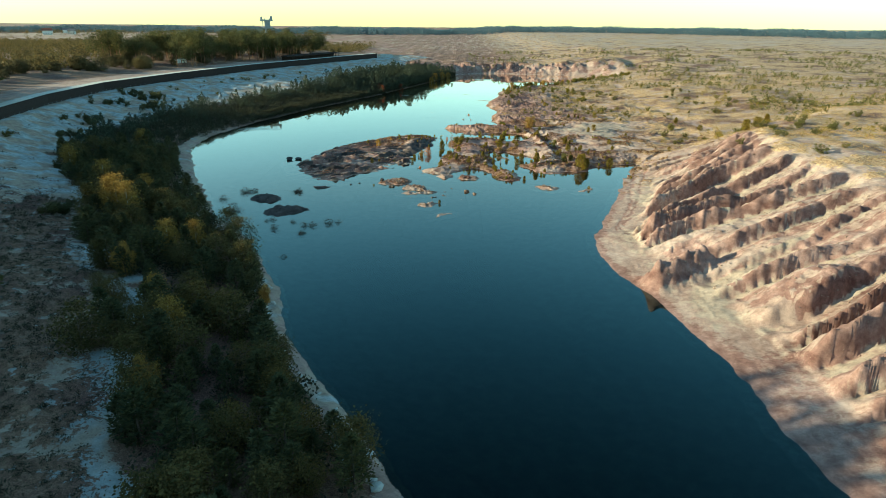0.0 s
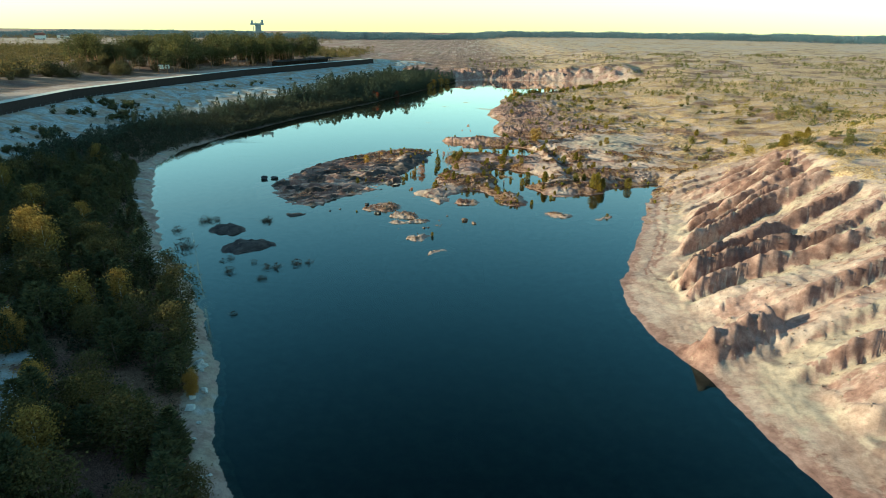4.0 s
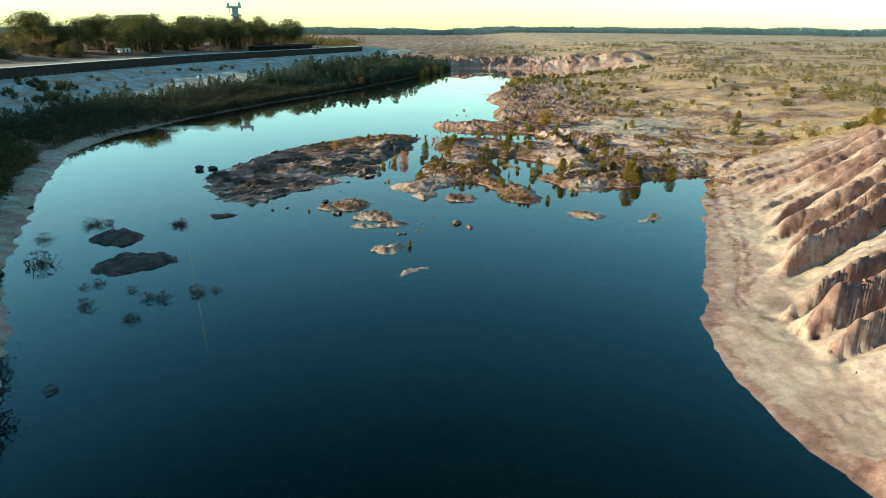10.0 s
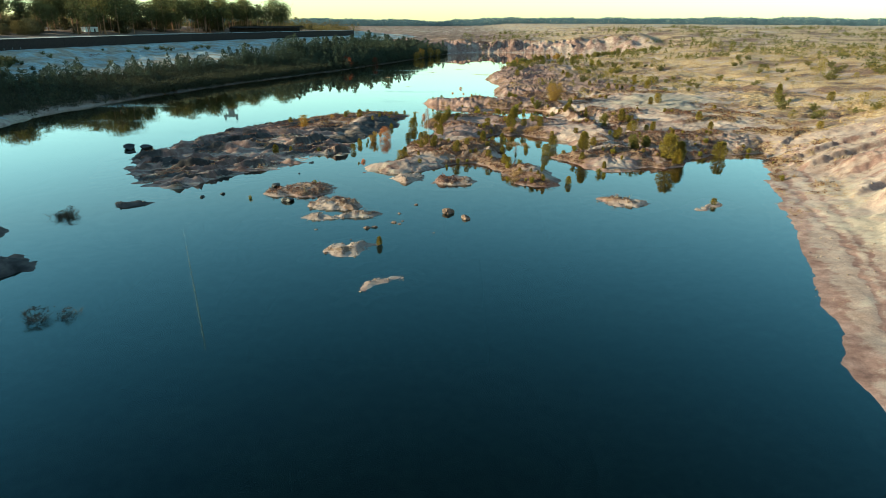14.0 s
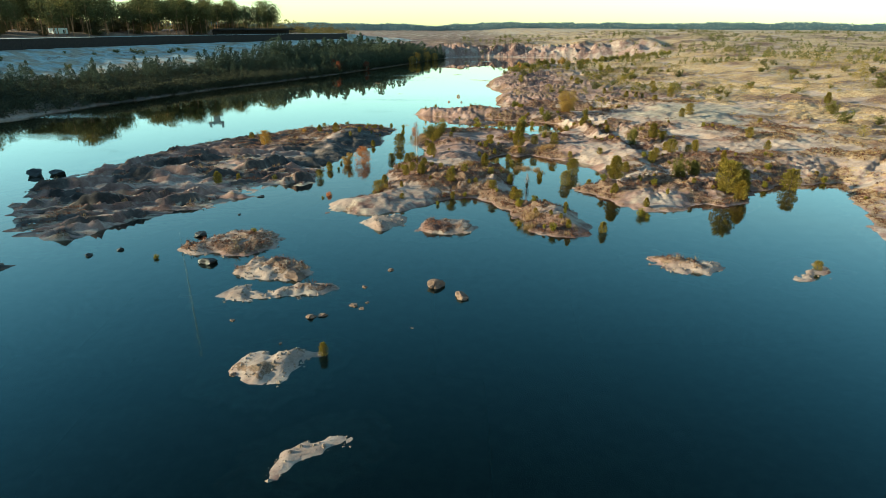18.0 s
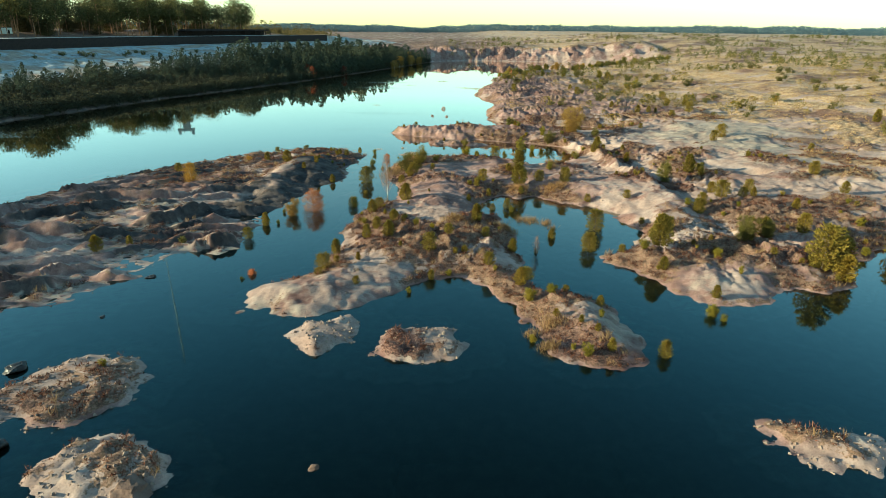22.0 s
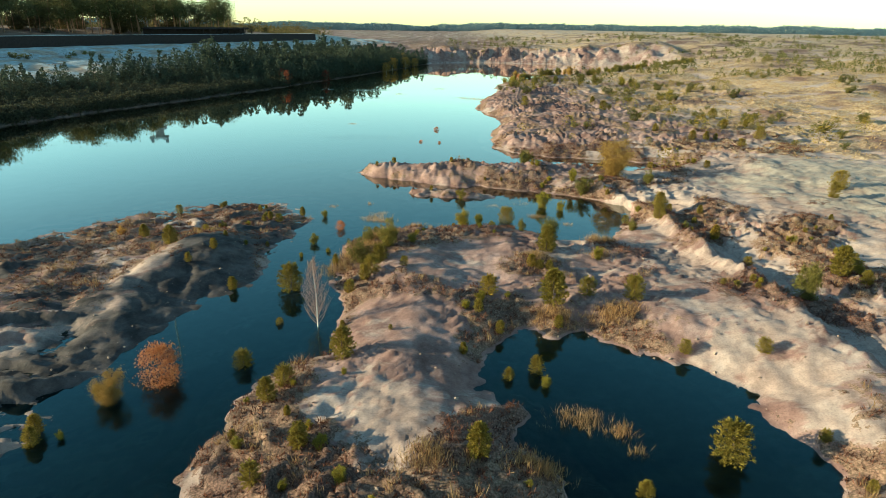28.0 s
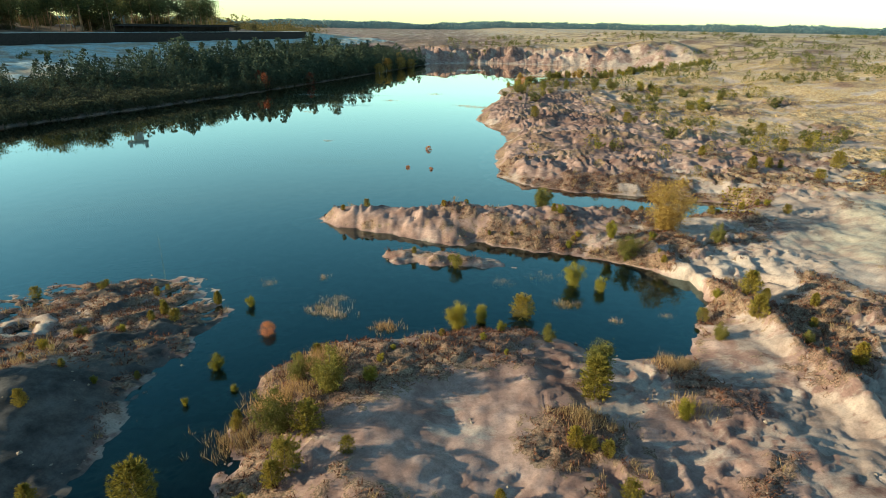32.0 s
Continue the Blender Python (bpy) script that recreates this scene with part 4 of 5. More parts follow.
# ---- plants: places (x, y, height) ----
PINES_A = [(17, 1, 3.6), (9.1, 20.3, 4.5), (6.2, 10.6, 2), (-12.6, 7.3, 2), (3.8, 16.3, 1.6), (-5.6, 14.8, 0.6), (-9.2, 25.8, 2.1), (32.2, 39.7, 2.4), (10, 28.5, 1.4), (-0, 74.8, 1.1), (-21.1, 50.2, 1.7), (47.1, 107.9, 2.4), (73.8, 120.2, 2.7), (56.4, 101.7, 2.6), (32.3, 5, 2.8), (11.5, -24, 1.5), (-4.9, -11.1, 2.7), (-12.1, -19.6, 1.1), (-27.8, -4.2, 1.6), (40.7, 10, 2.1), (39.4, -16.5, 3.8), (-43.3, -10.6, 2.6), (37.6, 10, 3.3), (104.2, 74.7, 4.1), (113.5, 0.6, 5.1), (77.5, 2.9, 2.2)]
PINES_B = [(-16.6, 25.3, 3.6), (16.6, 20.9, 3.1), (1, -1.2, 3), (-11.7, -3.3, 2), (-8.7, 26.8, 2.5), (-26.3, 31.1, 1.6), (10.7, 34.8, 4.1), (31.9, 45.3, 1.2), (-13.3, 32.3, 1.4), (-3.3, 62.9, 1), (46.5, 77, 1.6), (46.2, 152.3, 3.7), (67.4, 117.8, 2.7), (14.4, -6.9, 2.9), (37.6, 13.6, 2.2), (9.1, -19.8, 1.1), (-9.9, -7.4, 2.6), (-12.5, -7.5, 2.2), (-51, 30.1, 2), (28.6, -9.4, 1.8), (50.9, -8.7, 4.4), (23.7, -21.2, 1.8), (56.5, 11.3, 2.4), (40.8, -13.2, 5), (111.4, 11.6, 4)]
PINES_C = [(-9, 10.9, 3.5), (54.4, 52.7, 3), (-9.8, -0.3, 2), (10.6, -2.4, 1.6), (0.5, 12.2, 1.4), (-22.5, 25.2, 1.6), (7.4, 48.7, 2.7), (10.3, 25, 1.6), (-10.4, 76.7, 1.5), (-25.1, 45.5, 1.2), (59.9, 92.7, 2.4), (46.7, 167.9, 3.4), (58.5, 101.9, 1.9), (21.9, -9.7, 5), (1.6, -15, 1.8), (7.4, -20.2, 1.1), (-15.9, -9.4, 2.4), (-16.8, 10.9, 1.8), (-36.9, 37.2, 2.1), (7.8, -8, 0.7), (-14.6, -63.4, 1.5), (36, -5.9, 3.2), (70.6, 44.3, 2), (102.3, -7.2, 5.6), (108, 51.6, 3.2)]
PINES_D = [(3.1, 22, 2.6), (18.7, 13.2, 1.6), (-13.3, 5.4, 2.5), (-27.6, 2.4, 1.6), (3.9, 9.8, 1.3), (-8.2, 30.2, 2.5), (27.5, 46.4, 2.9), (3.3, 24.8, 1.2), (-13.4, 75.4, 1), (-23.2, 45.8, 1.4), (52.7, 100.1, 2.9), (23.1, 156.1, 3.5), (67.4, 100.5, 3.7), (20.7, -14.6, 2), (4.5, -19.4, 2.5), (4.8, -9.4, 2.2), (-16.1, -15.8, 2.3), (-27.2, 1.2, 1.6), (41.8, 9.1, 1.8), (38, -14.7, 6.3), (35.8, -43.7, 1.1), (33.8, 7.5, 2.4), (72.9, 137.6, 3.7), (106.3, -6.9, 4.9), (38.8, 25.8, 4.1)]
PINES_E = [(15, -31.8, 1.9), (-12.7, -13.6, 1.2), (-4.6, -16.5, 1.2), (-2.7, -8.2, 1.6), (-1.1, -11.6, 0.8), (10.5, -32.1, 1.5), (25.5, -2.5, 2.3), (43.7, 14.4, 2.5), (58.0, 57.3, 3.7), (29.3, 51.4, 3.5), (57.0, 20.4, 2.8), (41.3, -4.7, 3.3), (-40.7, -8.2, 1.5), (24.2, 11.7, 1.6), (23.6, 2.2, 1.1), (12.6, 22.1, 2.3), (33.2, 32.8, 1.4), (-5.3, 27.7, 1.4), (-32.3, 33.8, 2.9), (-27.9, 28.0, 1.4), (-15.9, 18.1, 0.8), (-38.7, 50.9, 1.2), (-27.4, 51.5, 1.2), (2.0, 18.3, 1.5), (-9.5, 39.6, 1.3), (34.1, 49.1, 1.7), (23.9, 48.6, 1.4)]
WILLOWS = [(11.1, 36.2, 4.3), (-10.1, 30.6, 3.6), (-7.4, 34.2, 4.2), (33.4, 21.8, 4.6), (14.3, 82.4, 4.2), (-10, 35.8, 2.6), (8.8, 43.1, 2.1), (23.3, 43.9, 2.1), (29.3, 41.8, 1.6), (13.5, 80, 3.7), (1.5, 60.3, 1.9), (-33, 52.2, 1.3), (-29.7, 43, 1.6), (21, 63, 3.6), (32.3, 65.5, 3), (44.7, 228.7, 4.5), (62.5, 231.8, 6), (54.4, 224.5, 5.4), (35.1, 221.2, 4), (78.5, 234.6, 4.7), (-35, -6.8, 1.2), (33.1, -7, 4.1), (35.9, -6.7, 3.3), (96.9, 59.6, 4.7)]
YELLOWS = [(1.4, 46.3, 3.4), (3.6, 47.6, 2.1), (6.6, 8.7, 1.4), (-6.7, -3.5, 1.8), (-16.8, 11.5, 1.2), (-26.2, 7, 0.8), (-25.7, 1.9, 0.8), (-8.4, 8, 0.9), (13.6, 56.2, 3.6), (3.6, 49, 1.7), (16.1, 32.6, 2.3), (-17.9, 49.9, 1.4), (-17.2, 39.2, 1.8), (-14.9, 36.3, 0.9), (-17.7, 34.5, 0.8), (-24.2, 35.2, 0.9), (20, 66.6, 2.9), (24.2, 64.9, 2.1), (76.7, 181.8, 5.1), (74.3, 233.9, 6), (22, -24.4, 1.9), (22.7, -25.3, 1.1), (16, 54.9, 2.3), (-24.6, -17, 0.6), (10.7, -2, 1.2), (-38.1, -42.9, 0.9), (10.9, -26.7, 1.2), (7.5, -31.5, 0.9), (4.4, -29.6, 1.0), (28.2, -16.7, 1.3), (5.7, -14.1, 0.9), (-6.8, -19.8, 1.0)]
REDS = [(-22.3, 8.6, 3.5), (-14.9, 44.8, 1.3), (-23.9, -15.7, 0.8)]
ORANGES = [(27.4, 69.4, 7.1), (36.9, 307.8, 4.2), (-41.5, 40.3, 1.4), (-24.6, 6.0, 2.7)]
BIRCHES = [(-12.3, 17.5, 7.2)]
DROWNED = [(-83.3, -63, 1.6), (-75.9, -74.8, 2.7), (-78.7, -54.7, 2.2), (-76.1, -53.8, 1.4), (-62, -53.1, 1.9), (-61.4, -82.5, 1.1), (-62.7, -83.8, 0.8), (-58.8, -89.9, 1.4), (-55.2, -84.4, 0.9), (-50.3, -93.6, 1.3), (-51.4, -87.5, 1.2), (-48.9, -87, 1.3), (-45.2, -84.6, 1.4), (-42.5, -84, 1), (-50.5, -110.8, 0.8), (-62, -53.1, 1.5)]
TEXT = {"pine": ("young green pine growing on sandy ground", "young pine standing in the shallow lake water", "young pines by the lake"),
        "olive": ("dense olive-green willow bush on the bank", "olive-green willow bush standing in shallow water", "willow bushes"),
        "yellow": ("small bush with yellow-green autumn leaves on sand", "yellow-leaved bush standing in shallow lake water", "yellow bushes"),
        "red": ("round bush with red autumn leaves", "round bush with orange-red leaves standing in the water", "red bushes"),
        "orange": ("spreading birch with thin orange autumn leaves", "orange-leaved young birch standing in the water", ""),
        "birch": ("bare white birch without leaves at the shore", "bare white birch without leaves at the shore", ""),
        "drowned": ("dark dead bush standing half under water", "dark dead bush standing half under water", "drowned bushes in the lake")}


def plant_list(kind, places, wide=1.0):
    p = np.array(places, float)
    z = terrain(p[:, 0], p[:, 1])[0]
    for (x, y, h), g in zip(places, z):
        plant(kind, x, y, max(g, -0.25) - 0.02, h * {"pine": 0.78, "olive": 0.78, "yellow": 0.72}.get(kind, 0.9) + (0.2 if g < 0 else 0), TEXT[kind][1 if g < 0.03 else 0], TEXT[kind][2], wide)


for places in (PINES_A, PINES_B, PINES_C, PINES_D, PINES_E):
    plant_list("pine", places)
plant_list("olive", WILLOWS)
plant_list("yellow", YELLOWS)
plant_list("red", REDS)
plant_list("orange", ORANGES, 1.1)
plant_list("birch", BIRCHES)
plant_list("drowned", DROWNED, 1.7)
plant("gold_birch", -44.9, 20.7, height(-44.9, 20.7) - 0.05, 2.9, "small birch with bright yellow leaves on the island", "", 1.5)
plant("birch", 7.8, -8.5, -0.2, 2.4, "thin bare reddish sapling standing in the pond", "", 1.1)


def scatter(n, x0, x1, y0, y1, keep, seed):
    """Up to n random places in a rectangle that keep() allows, with their heights."""
    r = np.random.RandomState(seed)
    x, y = x0 + (x1 - x0) * r.rand(n), y0 + (y1 - y0) * r.rand(n)
    z, owner, grass, mauve, pale, mud_shade = terrain(x, y)
    ok = keep(x, y, z, owner, grass, r.rand(n))
    return np.stack([x, y, z], 1)[ok]


def scattered_leaves(name, places, heights, wide, leaves, size, mat, low=0.1, seed=1, cone=0.0):
    """One mesh of leaf clumps, a clump over each place."""
    r = np.random.RandomState(seed)
    n = len(places)
    c = np.repeat(places, leaves, axis=0)
    h = np.repeat(heights, leaves)
    f = low + (1 - low) * r.rand(len(c))
    rad = np.repeat(wide, leaves) * np.sin(np.pi * np.clip(f * 0.85 + 0.13, 0, 1)) ** 0.7 * r.rand(len(c)) ** 0.5
    pointed = np.repeat(r.rand(n) < cone, leaves)
    rad = np.where(pointed, np.repeat(wide, leaves) * (1.03 - f) ** 0.8 * r.rand(len(c)) ** 0.5, rad)
    a = r.rand(len(c)) * 2 * math.pi
    base = c + np.stack([np.cos(a) * rad, np.sin(a) * rad, f * h], 1)
    ln = np.repeat(size, leaves) * (0.6 + 0.8 * r.rand(len(c)))
    v, q = blades(base, r.normal(size=(len(c), 3)) + np.array([0, 0, 0.3]), ln, ln * 0.8, r)
    return mesh_from(name, v, q, mat, shade=False)


# wooded foot of the embankment
def in_belt(x, y, z, owner, grass, u):
    return (owner == 1) & (z > 0.12) & (z < np.where(y < -20, 4.9, 6.0)) & (grass > 0.25)


belt = np.concatenate([scatter(5200, -170, 20, -245, 60, in_belt, 21), scatter(13000, -190, -5, 60, 470, in_belt, 22)])
belt = belt[np.argsort(np.hypot(belt[:, 0] + 8, belt[:, 1] + 190) + 30 * np.random.RandomState(3).rand(len(belt)))]
taken, rest = [], []
for x, y, z in belt:
    gap = 1.9 if y < 0 else 2.1
    if any(abs(x - a) < gap and abs(y - b2) < gap for a, b2 in taken) or len(taken) > 2900:
        continue
    taken.append((x, y))
    if len(taken) > 410:
        rest.append((x, y, z))
        continue
    edge = 0.4 + 0.6 * smooth(5, 32, depth_in(np.array([x]), np.array([y]), LEFT_SHORE)[0]) if y > 20 else 1.0
    u, h = rng.rand(), edge * (4.4 + 4.2 * rng.rand() ** 1.4) * (1 - 0.25 * smooth(10, 60, y) * (1 - smooth(160, 220, y)))
    if u < 0.72:
        plant("belt_pine", x, y, z - 0.1, h, "dark green conifer in the wooded belt below the embankment", "trees below the embankment", 1.35)
    elif u < 0.975:
        plant("belt_leaf", x, y, z - 0.1, h, "dull olive broadleaf tree in the wooded belt", "trees below the embankment", 1.25)
    elif u < 0.99:
        plant("belt_gold", x, y, z - 0.1, h * 1.1, "tall birch with golden autumn leaves in the wooded belt", "golden birches")
    else:
        plant("belt_red", x, y, z - 0.1, h * 0.8, "tree with dull red autumn leaves in the wooded belt", "red trees")
rest = np.array(rest)
edge_low = 0.34 + 0.66 * smooth(6, 34, depth_in(rest[:, 0], rest[:, 1], LEFT_SHORE))
edge_low = edge_low + (1 - edge_low) * smooth(200, 260, rest[:, 1])
for x, y, h in ((-117.6, -67, 9.5), (-97.2, -96.4, 12), (-93.5, -98.5, 11), (-101, -93, 10), (-72.3, -121.6, 9), (-140.7, 0, 8.5)):
    plant("belt_gold", x, y, height(x, y) - 0.1, h, "tall birch with golden autumn leaves in the wooded belt", "golden birches")
for x, y, h in ((-45.8, -139.3, 4.5), (-75.9, -133.4, 7.5), (-51.3, -174, 7)):
    plant("orange", x, y, height(x, y) - 0.1, h, "slender birch with sparse orange leaves by the shore", "", 0.75)
for x, y, h in ((-70, 235, 6.5), (-73, 239, 6), (-58, 262, 6)):
    plant("belt_red", x, y, height(x, y) - 0.1, h, "tree with dull red autumn leaves in the wooded belt", "red trees")
for x, y, h in ((-34, 350, 7), (-27, 365, 7), (-22, 380, 6), (-30, 385, 7), (-36, 330, 6)):
    plant("belt_gold", x, y, height(x, y) - 0.1, h, "tall birch with golden autumn leaves in the wooded belt", "golden birches", 1.5)

# bushes over the plain and the far shore
def on_plain(x, y, z, owner, grass, u):
    clump = fbm(x / 45 + 3, y / 45, 3)
    return (owner == 0) & (z > 1.2) & ((x > 28) | (y > 100)) & (u < 0.25 + 0.9 * clump) & ~((x < 95) & (y < 0)) & ~((x < 80) & (y < 75))


plain = scatter(3600, 15, 330, -60, 330, on_plain, 31)[:980]
plain = plain[np.argsort(np.hypot(plain[:, 0], plain[:, 1] - 20))]
for x, y, z in plain[:480]:
    h = 1.3 + 2.2 * rng.rand() ** 2
    if rng.rand() < 0.58:
        plant("low_pine", x, y, z - 0.05, h * 1.1, "low green pine growing on the dry grassy plain", "pines on the plain", 1.25)
    else:
        plant("shrub", x, y, z - 0.05, h, "olive-green shrub growing on the dry grassy plain", "shrubs on the plain", 1.2)
hs = 1.5 + 2.2 * np.random.RandomState(17).rand(len(plain) - 480) ** 2
tagged(new("plain_bushes", scattered_leaves("plain_bushes", plain[480:], hs, hs * 0.5, 120, hs * 0.13, SHRUB, 0.0, 66, 0.4)), "olive bushes and low pines further out on the dry plain", "bushes", kind="stuff")

# autumn bushes on the low spit before the far inlet
INLET = [(22, 236), (30, 262), (60, 290), (92, 316), (125, 344), (158, 380)]
for x, y, z in scatter(2600, 15, 165, 225, 390, lambda x, y, z, o, g, u: (o == 0) & (z > 0.2) & (line_distance(x, y, INLET, False) < 9), 36)[:90]:
    u = rng.rand()
    if u < 0.45:
        plant("olive", x, y, z - 0.05, 2.2 + 2.0 * rng.rand(), "dense olive-green willow bush on the bank", "willow bushes", 1.1)
    elif u < 0.75:
        plant("yellow", x, y, z - 0.05, 1.8 + 1.8 * rng.rand(), "small bush with yellow-green autumn leaves on sand", "yellow bushes", 1.2)
    else:
        plant("orange", x, y, z - 0.05, 2.0 + 2.2 * rng.rand(), "spreading birch with thin orange autumn leaves", "orange birches on the spit", 1.1)

# bushes on the plateau behind the cliff
for x, y, z in scatter(500, 78, 150, -90, 5, lambda x, y, z, o, g, u: (o == 0) & (z > 15.5) & (fbm(x / 18, y / 18, 2) > 0.05), 35)[:34]:
    plant("shrub", x, y, z - 0.05, 1.4 + 1.8 * rng.rand(), "olive-green shrub growing on the dry grassy plain", "shrubs on the plain", 1.3)

# small bushes in the rough cover of the low banks
for x, y, z in scatter(1500, -34, 60, -36, 84, lambda x, y, z, o, g, u: (o != 1) & (z > 0.1) & (z < 4) & (g > 0.6), 34)[:150]:
    h = 0.5 + 0.8 * rng.rand() ** 2
    if rng.rand() < 0.5:
        plant("pine", x, y, z - 0.03, h * 1.2, "small pine seedling among dry herbs", "pine seedlings", 1.1)
    else:
        plant("yellow", x, y, z - 0.03, h, "knee-high bush with dull yellow leaves among dry herbs", "knee-high bushes", 1.3)

# dark shrubs on the white slope
for x, y, z in scatter(700, -215, -90, -150, 330, lambda x, y, z, o, g, u: (o == 1) & (z > 5.5) & (z < 12) & (fbm(x / 14, y / 14, 2) > 0.25), 33)[:34]:
    plant("shrub", x, y, z - 0.1, 1.2 + 1.6 * rng.rand(), "dark shrub growing on the white sand slope", "shrubs on the slope", 1.3)

# scrub climbing from the wooded foot onto the slope
for px, py, reach, count in ((-172, 8, 9, 16), (-184, 34, 8, 14), (-196, 78, 8, 12), (-202, 112, 7, 12), (-190, 112, 9, 16), (-178, 90, 8, 14), (-160, -12, 7, 12), (-140, -46, 7, 10), (-112, -96, 6, 9)):
    for _ in range(count):
        x, y = px + rng.normal() * reach * 0.5, py + rng.normal() * reach * 0.6
        plant("dark_shrub", x, y, height(x, y) - 0.1, 1.6 + 2.2 * rng.rand(), "dark shrub climbing the white sand slope", "dark shrubs on the slope", 1.25)

# pine wood behind the dam
def in_wood(x, y, z, owner, grass, u):
    dw = line_distance(x, y, DAM_LINE, False)
    return (owner == 1) & (z > 17.5) & (dw > 24) & (dw < 95)


for x, y, z in scatter(2600, -330, -130, 222, 430, in_wood, 41)[:160]:
    plant("tall_pine", x, y, z - 0.2, 14 + 11 * rng.rand(), "tall pine with a bare reddish trunk and dark crown", "pine wood behind the dam", 1.2)
for x, y, z in scatter(2600, -480, -150, -60, 520, lambda x, y, z, o, g, u: (o == 1) & (z > 17) & (line_distance(x, y, DAM_LINE, False) > 58) & (line_distance(x, y, DAM_LINE, False) < 190) & (fbm(x / 50, y / 50, 2) > -0.35) & ((y < 210) | (u < 0.12)), 42)[:230]:
    plant("wood_leaf", x, y, z - 0.2, 4.5 + 4.5 * rng.rand(), "brown-green autumn tree at the edge of the forest", "forest edge trees", 1.1)

for x, y, z in scatter(1500, -340, -90, 140, 480, lambda x, y, z, o, g, u: (o == 1) & (z > 12) & (line_distance(x, y, DAM_LINE, False) > 40) & (line_distance(x, y, DAM_LINE, False) < 95) & (fbm(x / 30, y / 30, 2) > -0.1), 43)[:100]:
    plant("wood_leaf", x, y, z - 0.3, (4.5 + 4.5 * rng.rand()) * (1 - 0.4 * smooth(360, 440, y)), "low bushy tree at the edge of the pine wood", "bushy trees by the pine wood", 1.25)

# ---- far woods and rough growth, not to be counted ----
hs = edge_low * np.clip(0.95 + 0.55 * fbm(rest[:, 0] / 16, rest[:, 1] / 16, 3), 0.6, 1.5) * (4.6 + 3.6 * np.random.RandomState(15).rand(len(rest)) ** 1.3) * (1 - 0.22 * smooth(10, 60, rest[:, 1]) * (1 - smooth(160, 220, rest[:, 1])) + 0.5 * smooth(180, 240, rest[:, 1]) * (1 - smooth(330, 400, rest[:, 1])))
tagged(new("shore_wood", scattered_leaves("shore_wood", rest, hs, hs * 0.40, 270, hs * 0.07, leaf_mat("shore_wood_leaves", (0.038, 0.050, 0.038), (0.085, 0.088, 0.052), 0.0), 0.05, 64, 0.7)),
       "dark mixed wood along the far foot of the embankment", "wood", kind="stuff")


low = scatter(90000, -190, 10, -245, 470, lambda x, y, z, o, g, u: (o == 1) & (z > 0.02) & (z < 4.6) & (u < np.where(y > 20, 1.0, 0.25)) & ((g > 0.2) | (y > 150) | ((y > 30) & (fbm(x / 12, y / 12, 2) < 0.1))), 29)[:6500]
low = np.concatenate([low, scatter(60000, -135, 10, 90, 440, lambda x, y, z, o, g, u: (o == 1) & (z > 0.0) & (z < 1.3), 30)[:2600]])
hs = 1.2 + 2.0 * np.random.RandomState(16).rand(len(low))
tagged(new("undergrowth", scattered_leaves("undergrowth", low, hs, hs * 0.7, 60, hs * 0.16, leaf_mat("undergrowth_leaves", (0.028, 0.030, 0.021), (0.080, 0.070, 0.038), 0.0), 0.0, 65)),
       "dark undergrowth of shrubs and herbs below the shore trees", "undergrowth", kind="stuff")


heath = scatter(60000, -215, -30, -215, 30, lambda x, y, z, o, g, u: (o == 1) & (z > 4.6) & (z < 12.6) & (g + 0.3 * (u - 0.5) > 0.5), 28)[:7000]
hs = 0.25 + 0.5 * np.random.RandomState(18).rand(len(heath)) ** 2
tagged(new("slope_scrub", scattered_leaves("slope_scrub", heath, hs, hs * 1.1, 30, hs * 0.3, leaf_mat("slope_scrub_leaves", (0.025, 0.030, 0.022), (0.075, 0.070, 0.042), 0.0), 0.0, 67)),
       "low dark scrub in patches on the white sand slope", "scrub", kind="stuff")


def wood_area(x, y, z, owner, grass, u):
    dw = line_distance(x, y, DAM_LINE, False)
    return ((owner == 1) | ((y > 540) & (x < -150))) & (z > 9) & (dw > 75 - 20 * smooth(-100, 300, y)) & (fbm(x / 60, y / 60, 3) > -0.6) & ~((y > 200) & (y < 470) & (x > -335 + 0.3 * (y - 200)))


w = np.concatenate([scatter(9500, -1000, -130, -60, 800, wood_area, 51), scatter(3600, -2600, -60, 700, 2400, lambda x, y, z, o, g, u: (x < -0.22 * y - 40) & (fbm(x / 120, y / 120, 3) > -0.3), 52)])
hs = 6.5 + 5 * np.random.RandomState(5).rand(len(w))
# tall wood behind the southern dam, which shades the belt and the near lake
tall = scatter(5200, -350, 10, -330, 100, lambda x, y, z, o, g, u: (o == 1) & (z > 17) & (line_distance(x, y, DAM_LINE, False) > 9) & (line_distance(x, y, DAM_LINE, False) < 60) & (x < -16 - 0.79 * (y + 241)), 54)[:900]
w, hs = np.concatenate([w, tall]), np.concatenate([hs, 14 + 6 * np.random.RandomState(6).rand(len(tall)) + 9 * smooth(-150, -195, tall[:, 1]) + 5 * smooth(-62, -30, tall[:, 1])])
tagged(new("forest", scattered_leaves("forest", w, hs, hs * 0.45, 64, hs * 0.105, WOOD_LEAF, 0.1, 61)), "mixed green and brown autumn forest behind the dam", "forest", kind="stuff")
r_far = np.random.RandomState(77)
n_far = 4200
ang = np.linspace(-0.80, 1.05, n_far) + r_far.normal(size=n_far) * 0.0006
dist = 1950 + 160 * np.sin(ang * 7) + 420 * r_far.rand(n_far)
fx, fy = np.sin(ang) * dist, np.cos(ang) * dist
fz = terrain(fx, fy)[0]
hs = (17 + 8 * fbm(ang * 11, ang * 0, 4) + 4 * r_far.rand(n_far))
